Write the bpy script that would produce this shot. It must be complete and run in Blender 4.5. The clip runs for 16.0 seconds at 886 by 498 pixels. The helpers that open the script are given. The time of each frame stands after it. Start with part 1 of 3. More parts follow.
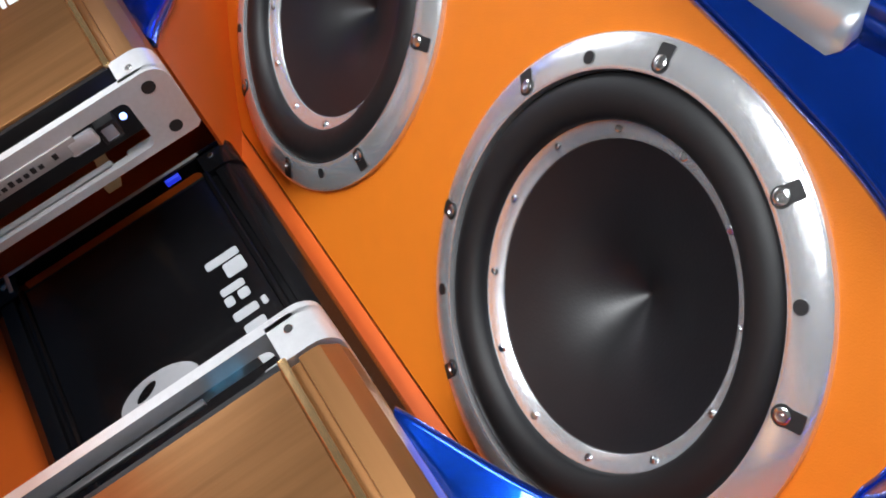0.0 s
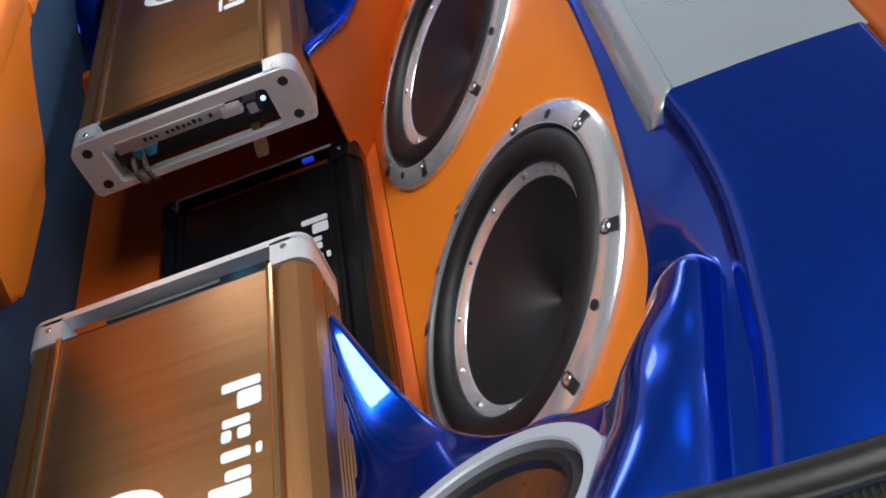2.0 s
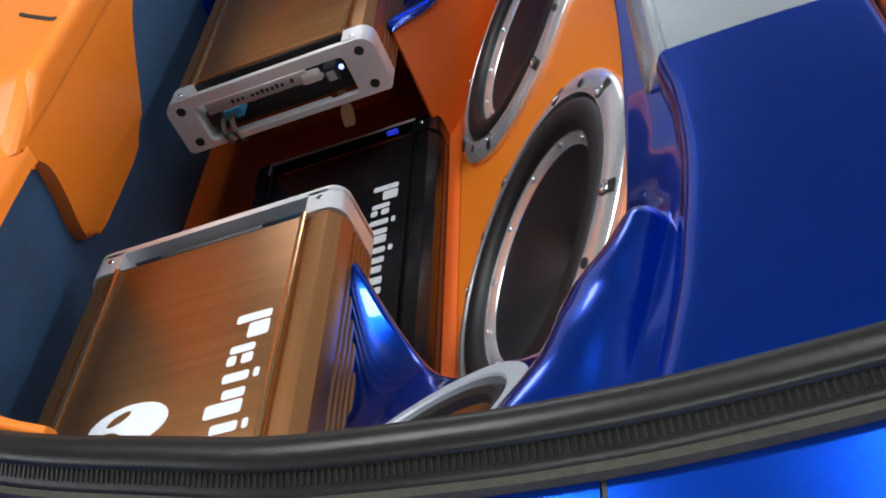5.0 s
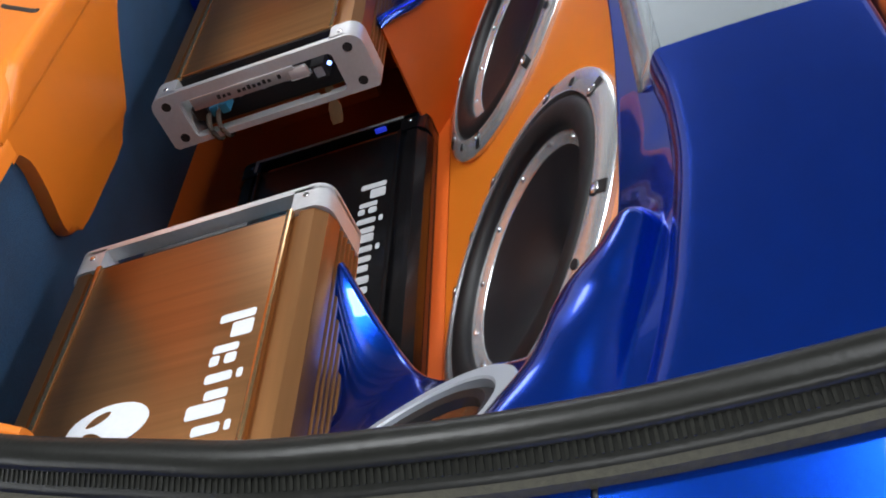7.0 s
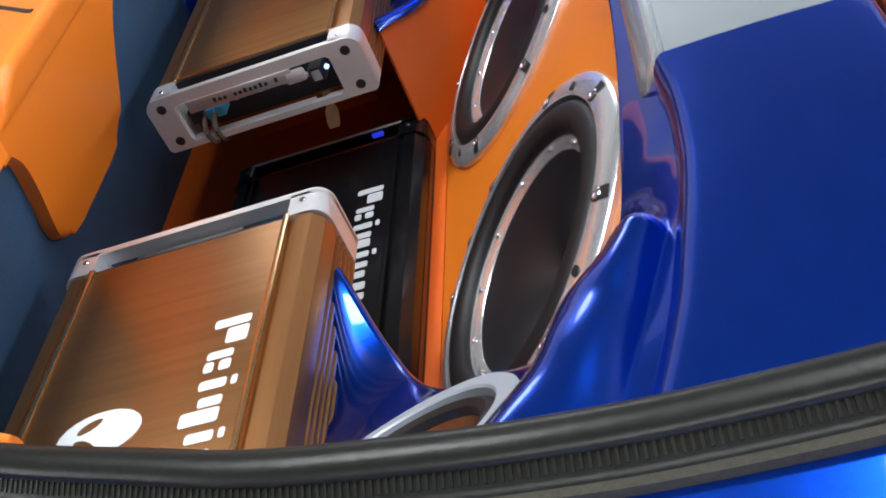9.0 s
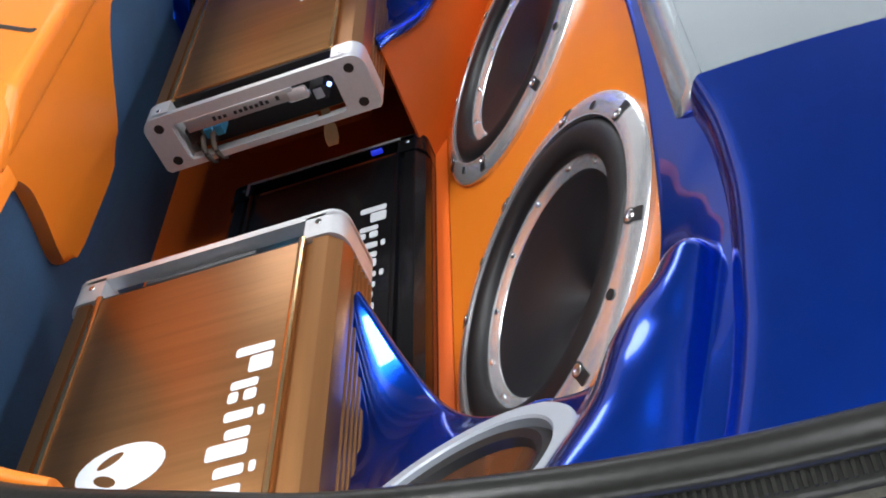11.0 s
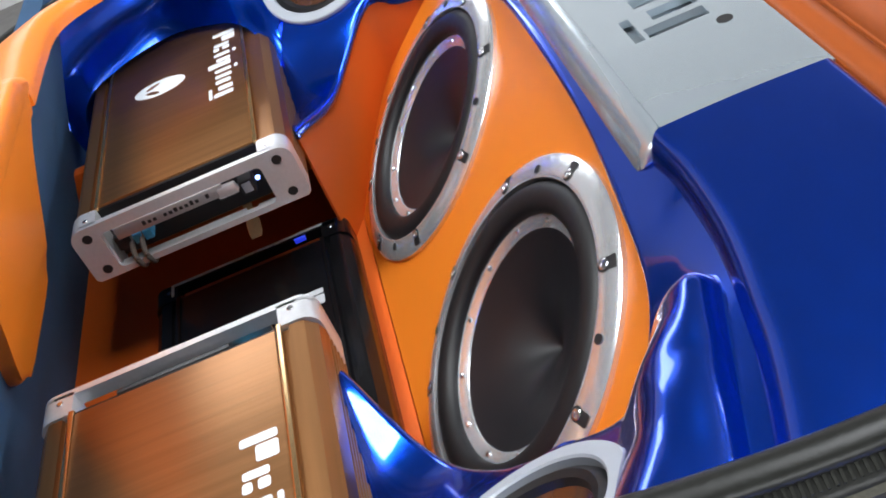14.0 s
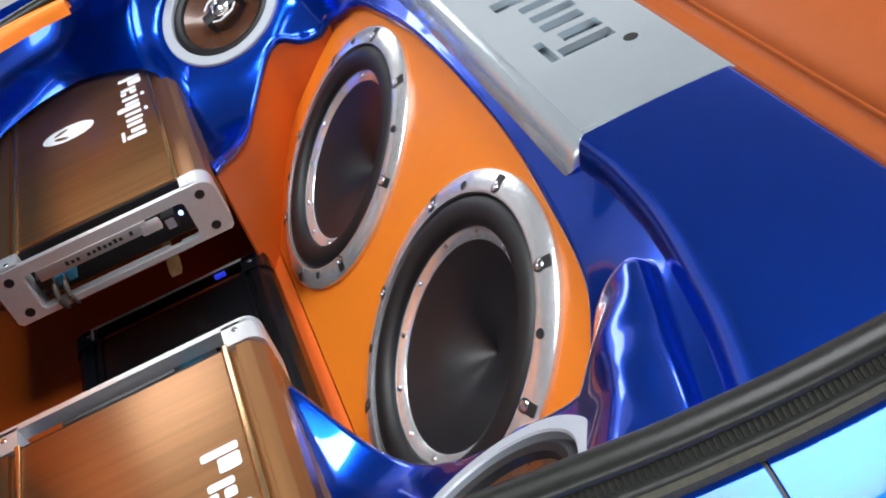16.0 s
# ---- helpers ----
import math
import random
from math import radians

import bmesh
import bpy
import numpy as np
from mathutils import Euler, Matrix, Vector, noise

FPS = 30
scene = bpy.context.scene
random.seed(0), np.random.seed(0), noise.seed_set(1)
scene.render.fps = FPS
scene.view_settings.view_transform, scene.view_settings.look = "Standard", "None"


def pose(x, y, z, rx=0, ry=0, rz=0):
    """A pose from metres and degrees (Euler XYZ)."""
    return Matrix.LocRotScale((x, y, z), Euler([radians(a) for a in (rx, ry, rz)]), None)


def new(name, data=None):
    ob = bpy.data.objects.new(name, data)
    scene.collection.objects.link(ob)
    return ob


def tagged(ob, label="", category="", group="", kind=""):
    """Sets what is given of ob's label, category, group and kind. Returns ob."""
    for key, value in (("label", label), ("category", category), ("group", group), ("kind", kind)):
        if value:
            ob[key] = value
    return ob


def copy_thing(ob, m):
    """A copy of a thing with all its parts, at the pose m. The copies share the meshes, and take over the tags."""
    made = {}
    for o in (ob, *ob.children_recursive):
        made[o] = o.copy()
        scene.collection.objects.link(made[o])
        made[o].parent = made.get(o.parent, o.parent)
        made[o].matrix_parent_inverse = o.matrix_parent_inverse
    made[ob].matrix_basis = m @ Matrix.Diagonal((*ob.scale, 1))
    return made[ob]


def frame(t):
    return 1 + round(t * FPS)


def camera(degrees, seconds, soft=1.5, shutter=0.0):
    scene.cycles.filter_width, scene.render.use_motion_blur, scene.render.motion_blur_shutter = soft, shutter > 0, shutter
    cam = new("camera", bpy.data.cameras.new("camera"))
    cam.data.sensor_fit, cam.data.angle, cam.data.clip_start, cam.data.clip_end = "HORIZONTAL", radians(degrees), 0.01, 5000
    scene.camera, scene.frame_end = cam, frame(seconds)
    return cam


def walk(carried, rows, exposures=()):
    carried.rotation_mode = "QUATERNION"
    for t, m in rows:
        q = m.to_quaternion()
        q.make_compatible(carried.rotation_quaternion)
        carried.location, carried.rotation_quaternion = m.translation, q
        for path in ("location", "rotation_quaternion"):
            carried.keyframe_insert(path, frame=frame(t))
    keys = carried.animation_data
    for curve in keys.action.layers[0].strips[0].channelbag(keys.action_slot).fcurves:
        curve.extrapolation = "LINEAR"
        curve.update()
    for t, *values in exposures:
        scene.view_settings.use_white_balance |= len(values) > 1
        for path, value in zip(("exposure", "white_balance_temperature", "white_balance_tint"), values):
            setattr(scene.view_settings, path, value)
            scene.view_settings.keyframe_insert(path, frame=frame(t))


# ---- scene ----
cam = camera(45.54, 16.0, soft=1.8)
EXPOSURES = [(0, 0.45), (1.0, 0.20), (3, 0.05), (5.5, 0.05), (7, 0.06), (9, 0.30), (12.5, 0.45), (16, 0.48)]
PATH = [
    (0, pose(0.5338, -0.1278, 0.7429, 35.995, 16.195, 59.117)),
    (0.5, pose(0.6143, -0.1118, 0.7598, 39.109, 17.868, 65.386)),
    (1, pose(0.7015, -0.0762, 0.7867, 41.648, 18.794, 69.209)),
    (1.5, pose(0.7560, -0.0289, 0.8078, 43.732, 19.100, 73.632)),
    (2, pose(0.8236, 0.0469, 0.8026, 46.698, 18.172, 80.993)),
    (2.5, pose(0.8629, 0.1064, 0.7746, 48.708, 20.568, 86.337)),
    (3, pose(0.8820, 0.1447, 0.7577, 50.151, 20.630, 90.128)),
    (5.5, pose(0.8824, 0.1625, 0.7440, 50.885, 21.704, 91.761)),
    (6, pose(0.8782, 0.1610, 0.7421, 50.861, 21.325, 91.576)),
    (6.5, pose(0.8761, 0.1598, 0.7422, 50.921, 21.249, 91.471)),
    (7, pose(0.8719, 0.1585, 0.7382, 50.813, 20.821, 91.479)),
    (7.5, pose(0.8734, 0.1580, 0.7382, 50.939, 20.364, 91.240)),
    (8, pose(0.8735, 0.1579, 0.7382, 50.922, 20.379, 91.245)),
    (8.5, pose(0.8719, 0.1555, 0.7377, 50.946, 20.418, 91.252)),
    (9, pose(0.8630, 0.1525, 0.7323, 51.126, 20.382, 91.437)),
    (11.5, pose(0.8454, 0.0927, 0.7545, 50.576, 19.150, 88.147)),
    (12, pose(0.8455, 0.0815, 0.7617, 50.471, 18.829, 86.932)),
    (12.5, pose(0.8444, 0.0688, 0.7713, 51.308, 18.644, 85.302)),
    (13, pose(0.8466, 0.0479, 0.7818, 51.579, 18.539, 82.536)),
    (13.5, pose(0.8552, 0.0254, 0.7886, 50.893, 18.714, 80.234)),
    (14, pose(0.8702, 0.0088, 0.7986, 51.473, 19.338, 77.631)),
    (14.5, pose(0.8868, -0.0065, 0.8067, 52.114, 19.040, 75.834)),
    (15, pose(0.8957, -0.0242, 0.8042, 51.799, 18.659, 73.640)),
    (15.5, pose(0.9016, -0.0478, 0.8106, 52.152, 17.756, 71.614)),
    (16, pose(0.9111, -0.0568, 0.8153, 52.024, 17.547, 69.861)),
]
walk(cam, PATH, EXPOSURES)

# ---- light ----
world = bpy.data.worlds.new("world")
scene.world = world
world.use_nodes = True
wn = world.node_tree
sky = wn.nodes.new("ShaderNodeTexSky")
sky.sky_type, sky.sun_disc = "NISHITA", False
SUN_EL, SUN_AZ = 54.0, 250.0
sky.sun_elevation, sky.sun_rotation = radians(SUN_EL), radians(SUN_AZ)
sky.air_density, sky.dust_density, sky.ozone_density = 1.0, 3.0, 1.0
bg = wn.nodes["Background"]
bg.inputs["Strength"].default_value = 0.15
wn.links.new(sky.outputs["Color"], bg.inputs["Color"])
# daylight falls into an unseen hall through two roof lights and a gate behind the car; windows added in three walls
# fill in light
ROOF = 2.75
HX0, HX1, HY0, HY1 = -4.0, 4.5, -5.0, 6.0
SKYLIGHTS = ((-0.45, 0.55, -1.30, -0.60), (-0.50, 1.25, 0.45, 1.9))
GATE = (0.4, 3.0, 1.95)
ADDED_WEST_WINDOW = (-1.35, 0.0, 1.35, 2.25)
ADDED_NORTH_WINDOW = (-2.6, 1.8, 0.5, 2.2)
ADDED_EAST_WINDOW = (-2.0, 1.6, 0.6, 1.5)


def opening_lamp(name, width, height, watts, colour, m):
    ob = new(name, bpy.data.lights.new(name, "AREA"))
    ob.data.shape, ob.data.size, ob.data.size_y = "RECTANGLE", width, height
    ob.data.energy, ob.data.color = watts, colour
    ob.matrix_world = m
    return ob


for q, watts in zip(SKYLIGHTS, (46.0, 64.0)):
    opening_lamp("roof_light", q[1] - q[0], q[3] - q[2], watts, (0.94, 0.97, 1.0), pose((q[0] + q[1]) / 2, (q[2] + q[3]) / 2, ROOF - 0.005))
opening_lamp("gate_light", GATE[1] - GATE[0], GATE[2] + 0.55, 90.0, (0.96, 0.98, 1.0), pose((GATE[0] + GATE[1]) / 2, HY0 - 0.05, (GATE[2] - 0.55) / 2, 90, 0, 0))
# added windows, none known: west for a paint highlight, north and east as fill
opening_lamp("added_window_light", ADDED_WEST_WINDOW[1] - ADDED_WEST_WINDOW[0], ADDED_WEST_WINDOW[3] - ADDED_WEST_WINDOW[2], 15.0, (0.94, 0.97, 1.0),
             pose(HX0 - 0.05, (ADDED_WEST_WINDOW[0] + ADDED_WEST_WINDOW[1]) / 2, (ADDED_WEST_WINDOW[2] + ADDED_WEST_WINDOW[3]) / 2, 90, 0, -90))
opening_lamp("added_window_light", ADDED_NORTH_WINDOW[1] - ADDED_NORTH_WINDOW[0], ADDED_NORTH_WINDOW[3] - ADDED_NORTH_WINDOW[2], 230.0, (0.95, 0.97, 1.0),
             pose((ADDED_NORTH_WINDOW[0] + ADDED_NORTH_WINDOW[1]) / 2, HY1 + 0.05, (ADDED_NORTH_WINDOW[2] + ADDED_NORTH_WINDOW[3]) / 2, 90, 0, 180))
opening_lamp("added_window_light", ADDED_EAST_WINDOW[1] - ADDED_EAST_WINDOW[0], ADDED_EAST_WINDOW[3] - ADDED_EAST_WINDOW[2], 75.0, (0.96, 0.98, 1.0),
             pose(HX1 + 0.05, (ADDED_EAST_WINDOW[0] + ADDED_EAST_WINDOW[1]) / 2, (ADDED_EAST_WINDOW[2] + ADDED_EAST_WINDOW[3]) / 2, 90, 0, 90))


# ---- materials ----
def material(name, base, rough=0.5, metal=0.0, vary=0.12, scale=30.0, bump=0.0, bump_scale=300.0, coat=0.0, stretch=(1, 1, 1), rough_vary=0.1, second=None, coat_rough=0.03, bump_dist=0.001):
    """A surface with a base colour that varies at two scales, a varied gloss and a fine relief."""
    m = bpy.data.materials.new(name)
    m.use_nodes = True
    nt = m.node_tree
    n, l = nt.nodes, nt.links
    p = n["Principled BSDF"]
    tc = n.new("ShaderNodeTexCoord")
    mp = n.new("ShaderNodeMapping")
    mp.inputs["Scale"].default_value = stretch
    l.new(tc.outputs["Object"], mp.inputs["Vector"])
    big = n.new("ShaderNodeTexNoise")
    big.inputs["Scale"].default_value, big.inputs["Detail"].default_value = scale * 0.2, 3
    fine = n.new("ShaderNodeTexNoise")
    fine.inputs["Scale"].default_value, fine.inputs["Detail"].default_value = scale * 6, 4
    l.new(mp.outputs["Vector"], big.inputs["Vector"])
    l.new(mp.outputs["Vector"], fine.inputs["Vector"])
    add = n.new("ShaderNodeMath")
    add.operation = "ADD"
    l.new(big.outputs["Fac"], add.inputs[0])
    l.new(fine.outputs["Fac"], add.inputs[1])
    ramp = n.new("ShaderNodeMapRange")
    ramp.inputs["From Min"].default_value, ramp.inputs["From Max"].default_value = 0.6, 1.4
    l.new(add.outputs["Value"], ramp.inputs["Value"])
    mix = n.new("ShaderNodeMix")
    mix.data_type = "RGBA"
    lo = [c * (1 - vary) for c in base] if second is None else second
    mix.inputs[6].default_value = (*lo, 1)
    mix.inputs[7].default_value = (*[min(1, c * (1 + vary)) for c in base], 1)
    l.new(ramp.outputs["Result"], mix.inputs[0])
    l.new(mix.outputs[2], p.inputs["Base Color"])
    rr = n.new("ShaderNodeMapRange")
    rr.inputs["To Min"].default_value, rr.inputs["To Max"].default_value = max(0.02, rough * (1 - rough_vary)), min(1, rough * (1 + rough_vary))
    l.new(ramp.outputs["Result"], rr.inputs["Value"])
    l.new(rr.outputs["Result"], p.inputs["Roughness"])
    p.inputs["Metallic"].default_value = metal
    p.inputs["Coat Weight"].default_value = coat
    p.inputs["Coat Roughness"].default_value = coat_rough
    if bump:
        tex = n.new("ShaderNodeTexNoise")
        tex.inputs["Scale"].default_value, tex.inputs["Detail"].default_value = bump_scale, 3
        l.new(mp.outputs["Vector"], tex.inputs["Vector"])
        b = n.new("ShaderNodeBump")
        b.inputs["Strength"].default_value, b.inputs["Distance"].default_value = bump, bump_dist
        l.new(tex.outputs["Fac"], b.inputs["Height"])
        l.new(b.outputs["Normal"], p.inputs["Normal"])
    return m


BLUE = material("blue_car_paint", (0.0005, 0.066, 0.62), 0.21, 0.90, 0.08, 8, coat=1.0, rough_vary=0.06)
BLUE.node_tree.nodes["Principled BSDF"].inputs["Coat IOR"].default_value = 1.42
ORANGE = material("orange_leatherette", (0.74, 0.195, 0.014), 0.37, 0, 0.05, 10, bump=0.25, bump_scale=900)
# same orange, darkened: the shade low in the boot is put into the colour
ORANGE_MATT_SHADED = material("orange_matt_trim_shaded", (0.60, 0.100, 0.007), 0.5, 0, 0.07, 8, bump=0.2, bump_scale=700)
SEAT = material("orange_seat_leather", (0.29, 0.060, 0.007), 0.36, 0, 0.10, 9, bump=0.18, bump_scale=900)
CARPET = material("blue_carpet", (0.026, 0.088, 0.19), 0.95, 0, 0.3, 60, bump=0.9, bump_scale=1400, bump_dist=0.002)
BRONZE = material("brushed_bronze_aluminium", (0.43, 0.205, 0.080), 0.36, 0.9, 0.20, 25, bump=0.14, bump_scale=260, stretch=(1, 0.04, 1))
BRONZE_X = material("bronze_aluminium_extrusion", (0.44, 0.21, 0.082), 0.36, 0.9, 0.12, 25, bump=0.08, bump_scale=260, stretch=(0.03, 1, 1))
# paler than the bronze: the light caught by the edge rails is put into the colour
LIT_EDGE = material("lit_gold_edge", (0.78, 0.50, 0.24), 0.22, 0.95, 0.06, 40)
SILVER = material("satin_cast_aluminium", (0.80, 0.81, 0.83), 0.34, 0.6, 0.06, 40, bump=0.06, bump_scale=600)
RING = material("brushed_steel_ring", (0.82, 0.83, 0.85), 0.24, 0.78, 0.05, 30, bump=0.03, bump_scale=500)
PLATE = material("silver_painted_plate", (0.56, 0.63, 0.68), 0.22, 0.7, 0.025, 4, coat=0.6, coat_rough=0.08)
BLACK_AMP = material("black_gloss_anodised", (0.006, 0.006, 0.007), 0.24, 0.2, 0.2, 15, coat=0.12)
BLACK = material("black_matt", (0.012, 0.012, 0.013), 0.5, 0, 0.25, 60, bump=0.2, bump_scale=600)
RUBBER = material("black_rubber_surround", (0.006, 0.006, 0.007), 0.52, 0, 0.15, 20, bump=0.08, bump_scale=700)
CONE = material("black_coated_cone", (0.009, 0.009, 0.011), 0.36, 0, 0.15, 14, bump=0.12, bump_scale=500)
SEAL = material("weathered_seal_rubber", (0.011, 0.0115, 0.010), 0.34, 0, 0.30, 40, bump=0.22, bump_scale=260)
SEAL.node_tree.nodes["Principled BSDF"].inputs["Specular IOR Level"].default_value = 0.3
DUSTY = material("dusty_seal_base", (0.035, 0.033, 0.022), 0.7, 0, 0.5, 50, bump=0.5, bump_scale=400)
RIB = material("worn_rib_rubber", (0.014, 0.0145, 0.012), 0.30, 0, 0.35, 60, bump=0.2, bump_scale=400)
WHITE = material("white_print", (0.72, 0.75, 0.78), 0.5, 0, 0.05, 40)
PALE_PRINT = material("grey_print", (0.40, 0.42, 0.44), 0.5, 0, 0.05, 40)
GREY_RING = material("grey_plastic_ring", (0.36, 0.39, 0.43), 0.42, 0.1, 0.05, 30)
MICA = material("brown_clear_cone", (0.085, 0.035, 0.018), 0.22, 0.2, 0.3, 20, coat=0.5)
RAIL = material("dark_grey_rail", (0.07, 0.07, 0.075), 0.45, 0.2, 0.1, 40)
WHITE_METAL = material("pale_label_metal", (0.48, 0.47, 0.47), 0.34, 0.6, 0.08, 40)
CHROME = material("polished_screw_steel", (0.75, 0.75, 0.76), 0.18, 1.0, 0.05, 60)
CIRCUIT = material("dark_circuit_panel", (0.008, 0.009, 0.011), 0.5, 0.1, 0.4, 120)
TAPE = material("cream_masking_tape", (0.55, 0.42, 0.22), 0.7, 0, 0.12, 60, bump=0.3)
WIRE = material("clear_speaker_wire", (0.16, 0.14, 0.12), 0.25, 0.5, 0.4, 200)
BLUE_TERM = material("light_blue_terminal", (0.05, 0.32, 0.55), 0.35, 0, 0.1, 60)
CONCRETE = material("grey_paved_ground", (0.28, 0.27, 0.26), 0.85, 0, 0.2, 3, bump=0.4, bump_scale=60)
HALL = material("grey_rendered_wall", (0.60, 0.595, 0.585), 0.85, 0, 0.10, 3, bump=0.3, bump_scale=40)
DARK_CEILING = material("dark_boarded_ceiling", (0.10, 0.098, 0.096), 0.85, 0, 0.15, 3, bump=0.3, bump_scale=40)
LED = bpy.data.materials.new("blue_led")
LED.use_nodes = True
led_p = LED.node_tree.nodes["Principled BSDF"]
led_p.inputs["Base Color"].default_value = (0.1, 0.2, 1, 1)
led_p.inputs["Emission Color"].default_value = (0.25, 0.4, 1, 1)
led_p.inputs["Emission Strength"].default_value = 3.5

LED_DIM = LED.copy()
LED_DIM.name = "dim_blue_led"
LED_DIM.node_tree.nodes["Principled BSDF"].inputs["Emission Color"].default_value = (0.01, 0.02, 1, 1)
LED_DIM.node_tree.nodes["Principled BSDF"].inputs["Emission Strength"].default_value = 0.35


# ---- builders ----
def thing(name, m, label, category, group="", kind=""):
    ob = new(name)
    ob.empty_display_size = 0.05
    ob.matrix_world = m
    return tagged(ob, label, category, group, kind)


def finish(bm, mat, name, smooth=True, angle=35):
    me = bpy.data.meshes.new(name)
    bmesh.ops.recalc_face_normals(bm, faces=bm.faces)
    if smooth:
        for f in bm.faces:
            f.smooth = True
        for e in bm.edges:
            if len(e.link_faces) == 2 and e.calc_face_angle(0) > radians(angle):
                e.smooth = False
    bm.to_mesh(me)
    bm.free()
    me.materials.append(mat)
    return me


def part(name, bm, mat, parent, label="", smooth=True, angle=35):
    """Links a bmesh as one mesh object under a thing or a part."""
    ob = new(name, bm if isinstance(bm, bpy.types.Mesh) else finish(bm, mat, name, smooth, angle))
    ob.parent = parent
    return tagged(ob, label)


def solid(name, bm, mat, label, category, kind="", group="", m=None, smooth=True, angle=35):
    """Links a bmesh as a top-level thing of one mesh."""
    ob = new(name, finish(bm, mat, name, smooth, angle))
    if m is not None:
        ob.matrix_world = m
    return tagged(ob, label, category, group, kind)


def box(x0, x1, y0, y1, z0, z1, bevel=0.0, seg=2, bm=None):
    bm = bm or bmesh.new()
    vs = [bm.verts.new((x, y, z)) for z in (z0, z1) for y in (y0, y1) for x in (x0, x1)]
    faces = [bm.faces.new([vs[i] for i in q]) for q in ((0, 2, 3, 1), (4, 5, 7, 6), (0, 1, 5, 4), (2, 6, 7, 3), (0, 4, 6, 2), (1, 3, 7, 5))]
    if bevel:
        edges = {e for f in faces for e in f.edges}
        bmesh.ops.bevel(bm, geom=list(edges), offset=bevel, segments=seg, affect="EDGES", profile=0.5)
    return bm


def prism(outline, z0, z1, bevel=0.0, seg=2, only=None, bm=None):
    """A polygon in x and y, raised from z0 to z1, with its upper edge rounded."""
    bm = bm or bmesh.new()
    lo = [bm.verts.new((x, y, z0)) for x, y in outline]
    hi = [bm.verts.new((x, y, z1)) for x, y in outline]
    k = len(outline)
    bm.faces.new(lo[::-1])
    top = bm.faces.new(hi)
    for i in range(k):
        bm.faces.new((lo[i], lo[(i + 1) % k], hi[(i + 1) % k], hi[i]))
    if bevel:
        bmesh.ops.bevel(bm, geom=[e for e in top.edges if only is None or only(e)], offset=bevel, segments=seg, affect="EDGES", profile=0.5)
    return bm


def lathe(profile, steps=64, bm=None, closed=False):
    """Turns a profile of (radius, height) about z."""
    bm = bm or bmesh.new()
    rows = []
    for r, z in profile:
        if r < 1e-6:
            rows.append([bm.verts.new((0, 0, z))])
        else:
            rows.append([bm.verts.new((r * math.cos(2 * math.pi * k / steps), r * math.sin(2 * math.pi * k / steps), z)) for k in range(steps)])
    pairs = list(zip(rows, rows[1:])) + ([(rows[-1], rows[0])] if closed else [])
    for a, b in pairs:
        for k in range(steps):
            j = (k + 1) % steps
            if len(a) == 1:
                bm.faces.new((a[0], b[k], b[j]))
            elif len(b) == 1:
                bm.faces.new((a[k], a[j], b[0]))
            else:
                bm.faces.new((a[k], a[j], b[j], b[k]))
    return bm


def disc(r, z0, z1, steps=16, bm=None, at=(0, 0), bevel=0.0):
    """A short round peg."""
    b2 = lathe([(0, z0), (r, z0), (r, z1 - bevel), (r - bevel, z1), (0, z1)] if bevel else [(0, z0), (r, z0), (r, z1), (0, z1)], steps)
    bmesh.ops.translate(b2, verts=b2.verts, vec=(at[0], at[1], 0))
    return join(bm, b2)


def join(bm, other, m=None):
    if m is not None:
        other.transform(m)
    if bm is None:
        return other
    me = bpy.data.meshes.new("tmp")
    other.to_mesh(me)
    other.free()
    bm.from_mesh(me)
    bpy.data.meshes.remove(me)
    return bm


def spline(points, n):
    """n points on a smooth line through the given ones."""
    p = [Vector(q) for q in points]
    p = [p[0] * 2 - p[1]] + p + [p[-1] * 2 - p[-2]]
    out = []
    for k in range(n):
        s = k / (n - 1) * (len(p) - 3)
        i = min(int(s), len(p) - 4)
        t = s - i
        a, b, c, d = p[i:i + 4]
        out.append(0.5 * ((2 * b) + (c - a) * t + (2 * a - 5 * b + 4 * c - d) * t * t + (3 * b - a - 3 * c + d) * t ** 3))
    return out


def patch(curves, nu, nv, shape=None):
    """A smooth sheet through a net of curves; shape may move each point."""
    rows = [spline(c, nu) for c in curves]
    cols = [spline([r[i] for r in rows], nv) for i in range(nu)]
    bm = bmesh.new()
    vs = [[bm.verts.new(shape(v) if shape else v) for v in col] for col in cols]
    for a, b in zip(vs, vs[1:]):
        for i in range(nv - 1):
            bm.faces.new((a[i], a[i + 1], b[i + 1], b[i]))
    return bm


def thicken(bm, t):
    """Gives a sheet a back, t behind its face, and closes its rim."""
    bmesh.ops.recalc_face_normals(bm, faces=bm.faces)
    bm.normal_update()
    faces, rim = list(bm.faces), [e for e in bm.edges if e.is_boundary]
    rim = [(e.verts[0], e.verts[1], e.link_faces[0]) for e in rim]
    back = {v: bm.verts.new(v.co - v.normal * t) for v in list(bm.verts)}
    for f in faces:
        bm.faces.new([back[v] for v in reversed(f.verts)])
    for a, b, f in rim:
        bm.faces.new((a, b, back[b], back[a]))
    return bm


def tube(points, r, sides=10, bm=None, n=None):
    """A round tube along a smooth line."""
    bm = bm or bmesh.new()
    path = spline(points, n) if n else [Vector(p) for p in points]
    rings = []
    for k, p in enumerate(path):
        d = (path[min(k + 1, len(path) - 1)] - path[max(k - 1, 0)]).normalized()
        a = d.cross(Vector((0, 0, 1)))
        a = a.normalized() if a.length > 1e-3 else Vector((1, 0, 0))
        b = d.cross(a)
        rings.append([bm.verts.new(p + r * (a * math.cos(2 * math.pi * i / sides) + b * math.sin(2 * math.pi * i / sides))) for i in range(sides)])
    for a, b in zip(rings, rings[1:]):
        for i in range(sides):
            j = (i + 1) % sides
